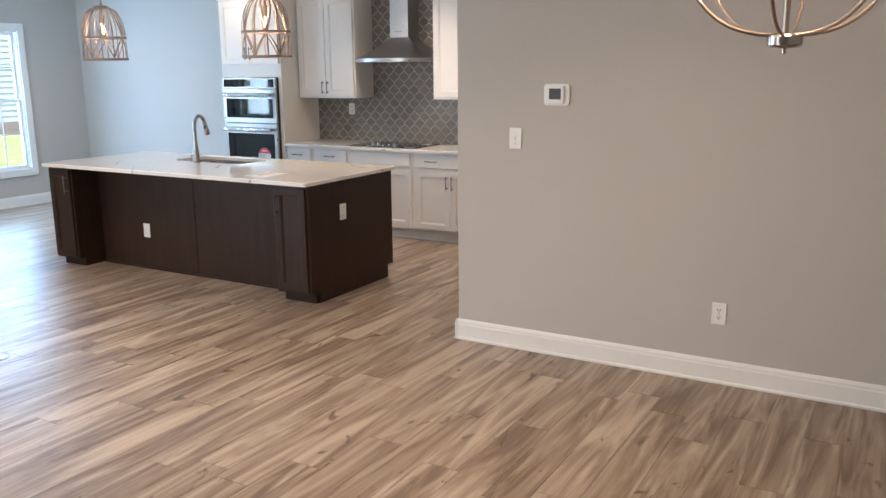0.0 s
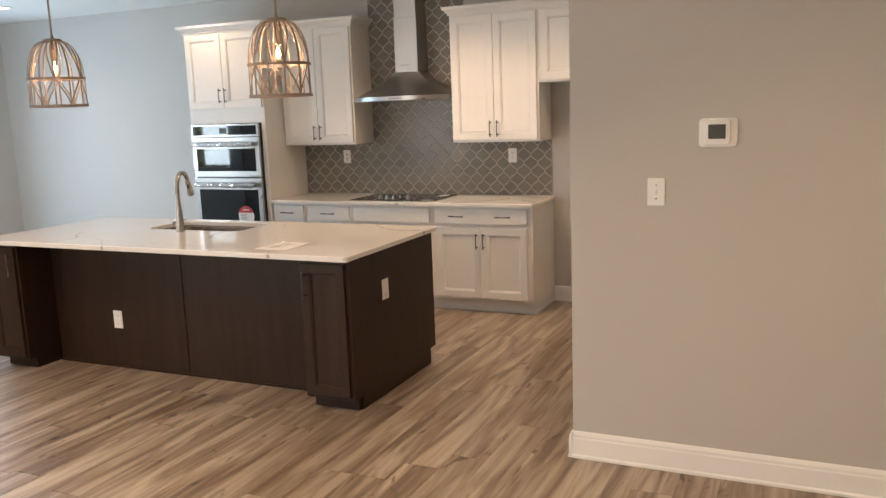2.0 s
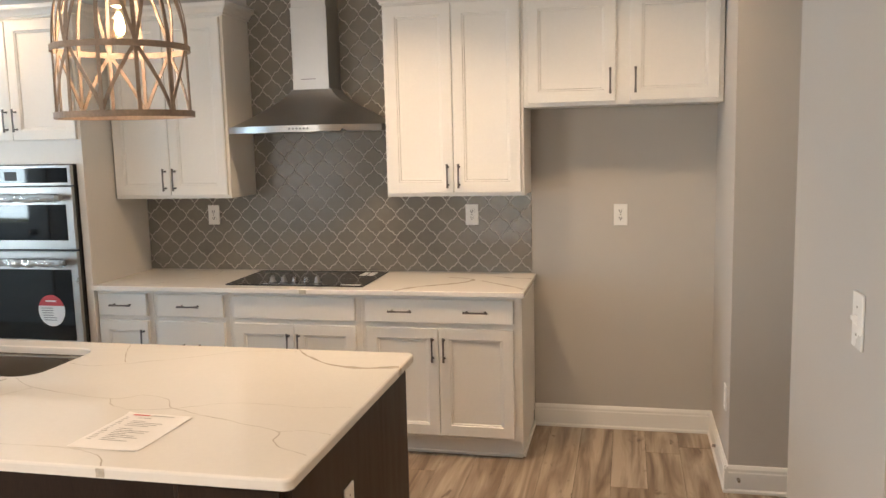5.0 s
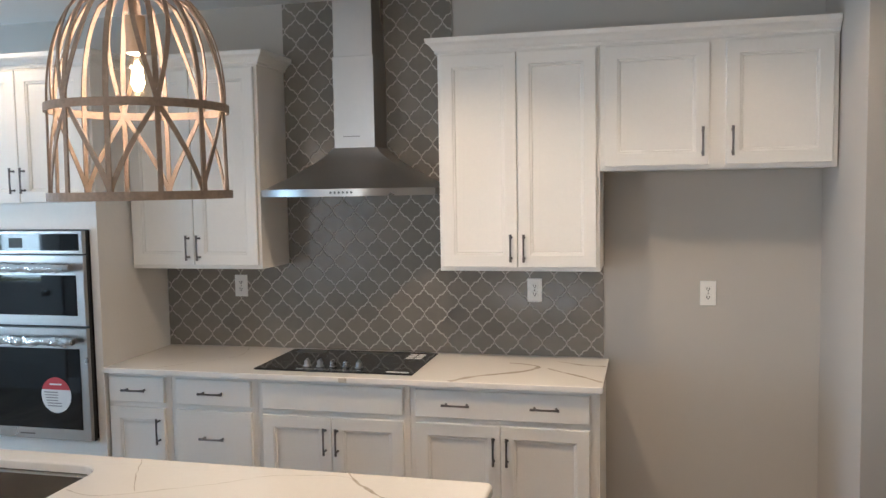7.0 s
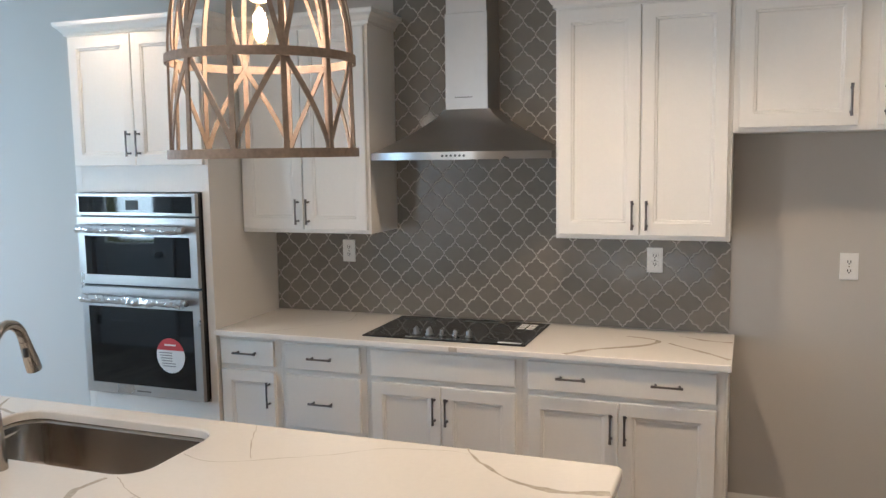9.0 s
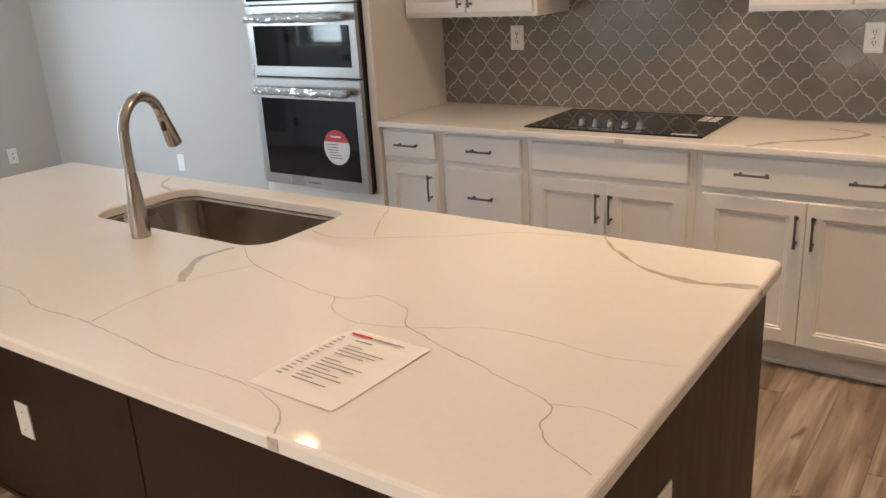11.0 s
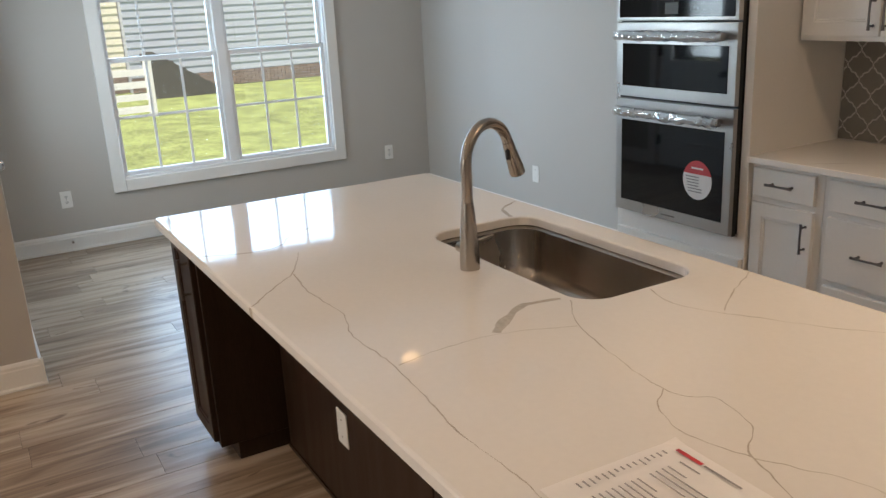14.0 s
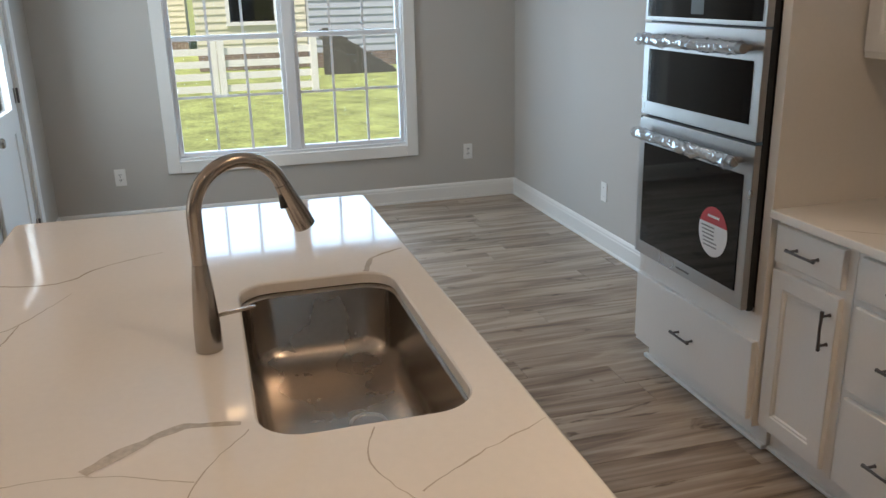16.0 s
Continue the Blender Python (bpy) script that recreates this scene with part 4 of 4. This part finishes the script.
def pendant(x, y):
    t = thing("pendant_lamp", (x, y, 1.785), "weathered wood cage pendant lamp with a lit bulb", "pendant lamp", "pendants over the island")
    zb = 1.783
    RB, RM, ZM, ZTOP = 0.177, 0.174, zb + 0.182, zb + 0.430

    def rad(z):
        if z <= ZM:
            return RB + (RM - RB) * (z - zb) / (ZM - zb)
        f = (z - ZM) / (ZTOP - ZM)
        return 0.050 + (RM - 0.050) * math.sqrt(max(0.0, 1 - f ** 2.1))

    def pt(a, z, dr=0.0):
        r = rad(z) + dr
        return (x + r * math.cos(a), y + r * math.sin(a), z)

    def hoop(z, r, h):
        return lathe([(r - 0.003, z), (r + 0.003, z), (r + 0.003, z + h), (r - 0.003, z + h), (r - 0.003, z)], (x, y, 0), 48, ends=(False, False))

    part("bottom_ring", hoop(zb - 0.004, RB + 0.003, 0.017), M_CAGE, t)
    part("middle_ring", hoop(ZM - 0.008, RM + 0.004, 0.016), M_CAGE, t)
    part("top_ring", hoop(ZTOP - 0.004, 0.056, 0.012), M_CAGE, t)
    part("top_cap", lathe([(0.054, 0), (0.054, 0.006), (0.012, 0.012), (0.010, 0.03)], (x, y, ZTOP + 0.006), 24), M_CAGE, t, smooth=True)
    for k in range(12):
        a = 2 * math.pi * k / 12 + 0.25
        zs = [zb + (ZTOP - zb) * i / 16 for i in range(17)]
        part("rib", strap([pt(a, z) for z in zs], [(math.cos(a), math.sin(a), 0.01)] * 17, 0.010, 0.004), M_CAGE, t)
    for k in range(6):
        for s in (-1, 1):
            a0 = 2 * math.pi * (2 * k) / 12 + 0.25
            sp, sn = [], []
            for i in range(13):
                f = i / 12
                z = zb + 0.01 + (ZM - zb - 0.01) * f
                a = a0 + s * (2 * math.pi / 12) * (1 - f ** 1.25)
                sp.append(pt(a, z, -0.004))
                sn.append((math.cos(a), math.sin(a), 0))
            part("brace", strap(sp, sn, 0.010, 0.003), M_CAGE, t)
            sp, sn = [], []
            for i in range(17):
                f = i / 16
                z = ZM + (ZTOP - ZM) * (f ** 0.9)
                a = a0 + s * (2 * math.pi / 24) * math.sin(f * math.pi * 0.5)
                sp.append(pt(a, min(z, ZTOP), 0.003))
                sn.append((math.cos(a), math.sin(a), 0.01))
            part("brace", strap(sp, sn, 0.009, 0.003), M_CAGE, t)
    part("stem", tube([(x, y, ZTOP + 0.03), (x, y, CEIL - 0.02)], 0.006, 10), M_CAGE, t, "slim bronze stem")
    part("canopy", lathe([(0.062, 0), (0.062, -0.012), (0.05, -0.022), (0.008, -0.026)], (x, y, CEIL - 0.001), 28), M_CAGE, t, smooth=True)
    part("socket", lathe([(0.020, 0), (0.020, -0.075), (0.014, -0.078)], (x, y, 2.155), 20), M_SOCKET, t, "tan lamp socket sleeve", True)
    part("cord", tube([(x, y, 2.15), (x, y, ZTOP + 0.01)], 0.005, 8), M_CAGE, t)
    bulb = part("bulb", lathe([(0.013, 0.05), (0.014, 0.035), (0.026, 0.005), (0.0305, -0.02), (0.026, -0.042), (0.012, -0.054), (0.001, -0.056)], (x, y, 2.035), 20), M_BULBGLASS, t, "clear glowing bulb", True)
    bulb.visible_shadow = False
    fil = part("filament", lathe([(0.003, 0.03), (0.010, 0.012), (0.014, -0.015), (0.008, -0.030), (0.001, -0.034)], (x, y, 2.035), 12), M_BULB, bulb, "glowing filament", True)
    fil.visible_shadow = False


M_SOCKET = mat("tan_socket_sleeve", (0.50, 0.38, 0.27), 0.6, vary=0.1, bump=0.02)
for x, y in PENDANTS:
    pendant(x, y)

# dining chandelier: an open orb of bent rods
ch = thing("orb_chandelier", (CX, CY, CZ), "brushed nickel open orb chandelier", "chandelier")
M_ORB = mat("champagne_metal", (0.42, 0.34, 0.27), 0.35, 1.0, vary=0.1, bump=0.02)
part("hub", lathe([(0.005, -0.012), (0.006, 0.0), (0.036, 0.004), (0.043, 0.010), (0.043, 0.030), (0.036, 0.036)], (CX, CY, CZ), 28), M_NICKEL, ch, smooth=True)
for k in range(6):
    a = 2 * math.pi * k / 6 + 0.5
    pts = []
    for i in range(25):
        u = math.pi * i / 24
        r = 0.285 * math.sin(u) ** 0.75 + 0.008
        z = CZ + 0.034 + 0.31 * (1 - math.cos(u))
        pts.append((CX + r * math.cos(a), CY + r * math.sin(a), z))
    part("arm", tube(pts, 0.005, 8), M_ORB, ch, smooth=True)
part("stem", tube([(CX, CY, CZ + 0.03), (CX, CY, CEIL - 0.02)], 0.008, 12), M_ORB, ch)
part("canopy", lathe([(0.065, 0), (0.065, -0.014), (0.01, -0.03)], (CX, CY, CEIL - 0.001), 28), M_NICKEL, ch, smooth=True)

part("socket_cross", lathe([(0.012, 0), (0.020, 0.004), (0.020, 0.03), (0.012, 0.034)], (CX, CY, CZ + 0.20), 20), M_ORB, ch, smooth=True)
for k in range(3):
    a = 2 * math.pi * k / 3
    bx, by = CX + 0.07 * math.cos(a), CY + 0.07 * math.sin(a)
    arm = part("lamp_arm", tube([(CX, CY, CZ + 0.215), (CX + 0.04 * math.cos(a), CY + 0.04 * math.sin(a), CZ + 0.205), (bx, by, CZ + 0.22), (bx, by, CZ + 0.30)], 0.006, 8), M_ORB, ch, smooth=True)
    bl = part("bulb", lathe([(0.008, 0), (0.015, 0.02), (0.016, 0.035), (0.008, 0.06), (0.001, 0.072)], (bx, by, CZ + 0.30), 14), M_BULB, ch, "small glowing candle bulb", True)
    bl.visible_shadow = False

# recessed ceiling lights; those with y under 4 are unseen and added for light
for x, y in CANS:
    t = thing("recessed_light", (x, y, CEIL), "round white recessed ceiling light, lit, of a partly added set", "ceiling light", "recessed ceiling lights")
    part("trim_ring", lathe([(0.070, -0.001), (0.098, -0.001), (0.096, -0.006), (0.074, -0.009), (0.070, -0.006)], (x, y, CEIL), 32, ends=(False, False)), M_WHITEP, t, smooth=True)
    ln = part("lens", lathe([(0.071, -0.0045), (0.071, -0.003)], (x, y, CEIL), 32), M_CAN, t, "glowing frosted lens")
    ln.visible_shadow = False

# ---- wall plates ----
TF = N - 0.012
plate("outlet", (-4.99, TF, 1.262), 0, "white duplex outlet on the tiled backsplash")
plate("outlet", (-3.345, TF, 1.258), 0, "white duplex outlet on the tiled backsplash")
plate("outlet", (-2.496, N - 0.0005, 1.253), 0, "white duplex outlet in the fridge recess")
plate("outlet", (W_ + 0.0005, 4.429, 0.383), 90, "white duplex outlet under the window wall")
plate("outlet", (W_ + 0.0005, 7.05, 0.38), 90, "white duplex outlet beside the window")
plate("outlet", (-7.865, N - 0.0005, 0.372), 0, "white duplex outlet low on the wall", "blank")
plate("outlet", (-0.375, YP - 0.0005, 0.39), 0, "white duplex outlet above the baseboard")
plate("light_switch", (-1.587, YP - 0.0005, 1.288), 0, "white toggle light switch plate", "switch", kind_cat="light switch")
plate("light_switch", (XP - 0.0005, 4.575, 1.295), -90, "white toggle light switch on the wall end", "switch", kind_cat="light switch")
plate("outlet", (-1.9855, 6.80, 0.42), -90, "white outlet plate on the niche wall", "blank")
th = thing("thermostat", (-1.332, YP, 1.54), "white wall thermostat with grey display", "thermostat")


def pillow(x0, x1, z0, z1, ya, yb, rad):
    """A rounded-corner block that faces -y, its front edge eased."""
    rings = []
    for ins, y in ((0, yb), (0, ya + 0.003), (0.001, ya + 0.001), (0.003, ya)):
        rings.append([(px, y, pz) for px, pz in round_rect(x0 + ins, x1 - ins, z0 + ins, z1 - ins, rad - ins)])
    return loft(rings)


part("base_plate", pillow(-1.410, -1.255, 1.480, 1.602, YP - 0.010, YP - 0.0005, 0.018), M_WHITEP, th)
bdy = part("body", pillow(-1.384, -1.282, 1.492, 1.592, YP - 0.028, YP - 0.010, 0.014), M_WHITEP, th)
part("display", box(-1.370, -1.300, YP - 0.0295, YP - 0.0278, 1.516, 1.576), M_LCD, bdy, "grey lcd display")
for k in range(2):
    part("button", box(-1.365 + k * 0.035, -1.340 + k * 0.035, YP - 0.0295, YP - 0.028, 1.500, 1.507), M_WHITEP, bdy)

fo = thing("floor_outlet", (-4.25, 2.70, 0.0), "round brass-rimmed outlet cover set in the floor", "floor outlet")
part("rim", lathe([(0.068, 0.0003), (0.068, 0.003), (0.060, 0.0045), (0.056, 0.003)], (-4.25, 2.70, 0), 36), M_NICKEL, fo, smooth=True)
part("lid", lathe([(0.054, 0.002), (0.054, 0.0042), (0.050, 0.0048)], (-4.25, 2.70, 0), 32), M_NICKEL, fo)

# ---- outside ----
GZ = -0.35
g_ = bmesh.new()
bmesh.ops.create_grid(g_, x_segments=60, y_segments=60, size=400)
for v in g_.verts:
    v.co.z = GZ
    if v.co.length > 60:
        v.co.z += 0.6 * noise.noise(v.co * 0.02)
solo("ground", g_, M_LAWN, "sunny mown lawn", "ground", kind="structure")
solo("foundation", box(W_ - T, E_ + T, S_ - T, N + T, GZ - 0.1, -0.012), M_SUB, "house foundation slab", "foundation", kind="structure")


def house(name, x, y0, y1, deep, base, h, material, label, win=()):
    """A neighbour's house whose lapped wall faces +x."""
    t = thing(name, (x, (y0 + y1) / 2, GZ), label, "house")
    part("wall", box(x - deep, x - 0.02, y0, y1, GZ, GZ + h), material, t)
    z = GZ + base
    while z < GZ + h - 0.05:
        lap = loft([[(x - 0.019, p, z), (x + 0.022, p, z), (x - 0.002, p, z + 0.19), (x - 0.019, p, z + 0.19)] for p in (y0, y1)])
        part("siding_board", lap, material, t)
        z += 0.19
    bk = bmesh.new()
    row = 0
    z = GZ + 0.02
    while z < GZ + base - 0.06:
        y = y0 - (row % 2) * 0.11
        while y < y1:
            box(x - 0.02, x + 0.03, max(y, y0), min(y + 0.205, y1), z, z + 0.062, bm=bk)
            y += 0.22
        z += 0.074
        row += 1
    tagged(part("brick_base", bk, M_BRICK, t, "red brick foundation course"), kind="stuff")
    part("roof", loft([[(x + 0.5, p, GZ + h), (x - deep / 2, p, GZ + h + 2.6), (x - deep - 0.5, p, GZ + h), (x - deep - 0.5, p, GZ + h - 0.15), (x + 0.5, p, GZ + h - 0.15)] for p in (y0 - 0.4, y1 + 0.4)]), M_ROOF, t)
    for wy0, wy1, wz0, wz1 in win:
        fr = box(x + 0.023, x + 0.06, wy0 - 0.1, wy0, wz0 - 0.1, wz1 + 0.1)
        box(x + 0.023, x + 0.06, wy1, wy1 + 0.1, wz0 - 0.1, wz1 + 0.1, bm=fr)
        box(x + 0.023, x + 0.06, wy0, wy1, wz0 - 0.1, wz0, bm=fr)
        box(x + 0.023, x + 0.06, wy0, wy1, wz1, wz1 + 0.1, bm=fr)
        box(x + 0.023, x + 0.06, wy0, wy1, (wz0 + wz1) / 2 - 0.03, (wz0 + wz1) / 2 + 0.03, bm=fr)
        w = part("window", fr, M_VINYL, t)
        part("pane", box(x + 0.024, x + 0.034, wy0, wy1, wz0, wz1), M_BLACK, w)
    return t


HXW = -26.0
house("neighbour_house", HXW, 7.9, 20.0, 9.0, 0.40, 6.0, M_SIDING, "blue-grey lap-sided house on a brick base")
house("neighbour_house", HXW - 0.4, 5.0, 7.88, 8.0, 0.5, 5.6, M_CREAM, "pale lap-sided house wing with a dark window", [(5.9, 7.05, 0.90, 2.4)])
house("neighbour_house", HXW - 8, -14.0, 4.7, 9.0, 0.5, 6.0, M_CREAM, "cream lap-sided house across the lawn", [(1.0, 2.2, 0.9, 2.6)])


def rail_panel(x, y0, y1, z0, rows, label):
    t = thing("rail_fence", (x, (y0 + y1) / 2, GZ), label, "fence", "white board rail panels")
    for p in (y0, y1):
        part("post", box(x - 0.07, x + 0.07, p - 0.07, p + 0.07, GZ, z0 + rows * 0.24 + 0.1, 0.006), M_VINYL, t)
    for k in range(rows):
        part("board", box(x - 0.02, x + 0.02, y0 + 0.07, y1 - 0.07, z0 + k * 0.24, z0 + k * 0.24 + 0.13), M_VINYL, t)
    return t


rail_panel(-20.5, 3.1, 5.30, GZ + 0.1, 4, "white horizontal board rail on the lawn")
rail_panel(-20.5, 5.45, 7.27, GZ + 0.1, 4, "white horizontal board rail on the lawn")
stp = thing("garden_steps", (-24.0, 8.6, GZ), "dark wooden steps with a sloped rail", "steps")
for k in range(6):
    part("tread", box(-25.0, -24.0, 8.0 + k * 0.28, 8.3 + k * 0.28, GZ + 1.0 - k * 0.18, GZ + 1.04 - k * 0.18), M_DARKP, stp)
    part("riser", box(-25.0, -24.0, 8.0 + k * 0.28, 8.03 + k * 0.28, GZ + 0.82 - k * 0.16, GZ + 1.0 - k * 0.18), M_DARKP, stp)
part("stringer", loft([[(px, 7.95, GZ), (px, 7.95, GZ + 1.12), (px, 8.1, GZ + 1.12), (px, 9.75, GZ + 0.06), (px, 9.75, GZ)] for px in (-23.99, -23.94)]), M_DARKP, stp)

# ---- backsplash: lantern tiles on a grout bed ----
PW, PH = 0.125, 0.069                          # width and half height of a lantern
BS = [(-5.4545, -2.9965, 0.9155, 1.387), (-4.6995, -3.7605, 1.387, CEIL - 0.001)]
back = bmesh.new()
for x0, x1, z0, z1 in BS:
    box(x0, x1, N - 0.0075, N - 0.0005, z0, z1, bm=back)
bs = solo("backsplash", back, M_GROUT, "grey lantern-shaped glazed tile backsplash with pale grout", "backsplash", kind="structure")


def lantern(n=7):
    """One arabesque lantern outline round the origin: S-curved flanks between four points."""
    hw, hh, quarter = PW / 2, PH, []
    # from the right point up to the top point by an ogee
    for k in range(2 * n):
        f = k / (2 * n)
        a = Vector((hw, 0)).lerp(Vector((0, hh)), f)
        nrm = Vector((hh, hw)).normalized()
        quarter.append(a + nrm * (0.0048 * math.sin(2 * math.pi * f) + 0.0025 * math.sin(6 * math.pi * f)))
    pts = []
    for sx_, sy_, rev in ((1, 1, False), (-1, 1, True), (-1, -1, False), (1, -1, True)):
        q = [Vector((p.x * sx_, p.y * sy_)) for p in (quarter + [Vector((0, hh))])]
        if rev:
            q = q[::-1]
        pts += q[:-1]
    return pts


def clip(poly, axis, lim, keep_above):
    res = []
    for i, p in enumerate(poly):
        q = poly[(i + 1) % len(poly)]
        a, c = (p[axis] >= lim) == keep_above, (q[axis] >= lim) == keep_above
        if a:
            res.append(p)
        if a != c:
            t = (lim - p[axis]) / (q[axis] - p[axis])
            res.append(p.lerp(q, t))
    return res


def tile_mesh(poly):
    b = bmesh.new()
    n = len(poly)
    c = sum(poly, Vector((0, 0))) / n
    rings = [[(p.x, 0.0, p.y) for p in poly], [(p.x, -0.0012, p.y) for p in poly], [((p.x - c.x) * 0.96 + c.x, -0.0022, (p.y - c.y) * 0.96 + c.y) for p in poly]]
    loft(rings, (False, True), bm=b)
    me = bpy.data.meshes.new("tile")
    bmesh.ops.recalc_face_normals(b, faces=b.faces[:])
    b.to_mesh(me)
    b.free()
    me.materials.append(M_TILE)
    return me


shape = lantern()
# inset for the joint
nn = len(shape)
inset = []
for i in range(nn):
    t_ = shape[(i + 1) % nn] - shape[i - 1]
    nr = Vector((-t_.y, t_.x)).normalized()
    q = shape[i] + nr * 0.0037
    if shape[i].x * q.x < 0 or (0.0005 < abs(shape[i].x) and abs(q.x) < 0.0012):
        continue
    inset.append(q)
whole = tile_mesh(inset)
for row in range(-1, 29):
    zc_ = 0.9155 + row * PH
    for col in range(-1, 22):
        xc = -5.4545 + 0.02 + col * PW + (PW / 2 if row % 2 else 0)
        inner = xc - PW / 2 >= BS[1][0] and xc + PW / 2 <= BS[1][1]
        for x0, x1, z0, z1 in ([(BS[1][0], BS[1][1], BS[0][2], BS[1][3])] if inner else BS):
            if zc_ + PH <= z0 or zc_ - PH >= z1 or xc + PW / 2 <= x0 or xc - PW / 2 >= x1:
                continue
            if xc - PW / 2 >= x0 and xc + PW / 2 <= x1 and zc_ - PH >= z0 and zc_ + PH <= z1:
                me = whole
            else:
                poly = [p + Vector((xc, zc_)) for p in inset]
                for ax, lim, up in ((0, x0 + 0.002, True), (0, x1 - 0.002, False), (1, z0 + 0.002, True), (1, z1 - (0.002 if z1 > 2 else 0.0), False)):
                    if len(poly) > 2:
                        poly = clip(poly, ax, lim, up)
                if len(poly) < 3:
                    continue
                xs, zs = [p.x for p in poly], [p.y for p in poly]
                if max(xs) - min(xs) < 0.006 or max(zs) - min(zs) < 0.006:
                    continue
                me = tile_mesh([p - Vector((xc, zc_)) for p in poly])
            o = new("tile", me)
            o.parent = bs
            o.matrix_basis = pose(xc, N - 0.0075, zc_)

# ---- floor: planks along y over a dark joint bed ----
fl = solo("floor", box(W_, E_, S_, N, -0.012, -0.0025), M_SUB, "grey-brown oak vinyl plank floor", "floor", kind="structure")
PLW, PLL = 0.178, 1.22
plank = bmesh.new()
hx, hy = PLW / 2 - 0.0006, PLL / 2 - 0.0006
loft([[(-hx, -hy, -0.0024), (hx, -hy, -0.0024), (hx, hy, -0.0024), (-hx, hy, -0.0024)],
      [(-hx, -hy, -0.0009), (hx, -hy, -0.0009), (hx, hy, -0.0009), (-hx, hy, -0.0009)],
      [(-hx + 0.0012, -hy + 0.0012, 0), (hx - 0.0012, -hy + 0.0012, 0), (hx - 0.0012, hy - 0.0012, 0), (-hx + 0.0012, hy - 0.0012, 0)]], (False, True), bm=plank)
pm = bpy.data.meshes.new("plank")
plank.to_mesh(pm)
plank.free()
pm.materials.append(M_PLANK)
rest = bmesh.new()
rp = random.Random(11)
count = 0
col = 0
x = W_ + PLW / 2
while x < E_:
    y = S_ - rp.uniform(0, PLL) + PLL / 2
    while y - PLL / 2 < N:
        whole_in = y - PLL / 2 > S_ and y + PLL / 2 < N and x + PLW / 2 < E_
        near = -6.6 < x < 0.6 and 1.2 < y < 7.2
        if whole_in and near and count < 300:
            o = new("plank", pm)
            o.parent = fl
            o.matrix_basis = pose(x, y, 0)
            count += 1
        else:
            y0, y1, x1 = max(y - PLL / 2, S_) + 0.0008, min(y + PLL / 2, N) - 0.0008, min(x + PLW / 2, E_) - 0.0008
            if y1 > y0 and x1 > x - PLW / 2:
                vs = []
                for i, z in ((0, -0.0024), (0, -0.0009), (0.0012, 0)):
                    vs.append([rest.verts.new(p) for p in ((x - PLW / 2 + 0.0008 + i, y0 + i, z), (x1 - i, y0 + i, z), (x1 - i, y1 - i, z), (x - PLW / 2 + 0.0008 + i, y1 - i, z))])
                for a, c in zip(vs, vs[1:]):
                    for i in range(4):
                        rest.faces.new((a[i], a[(i + 1) % 4], c[(i + 1) % 4], c[i]))
                rest.faces.new(vs[-1])
        y += PLL
    x += PLW
tagged(part("planks", rest, M_PLANK, fl), kind="stuff")
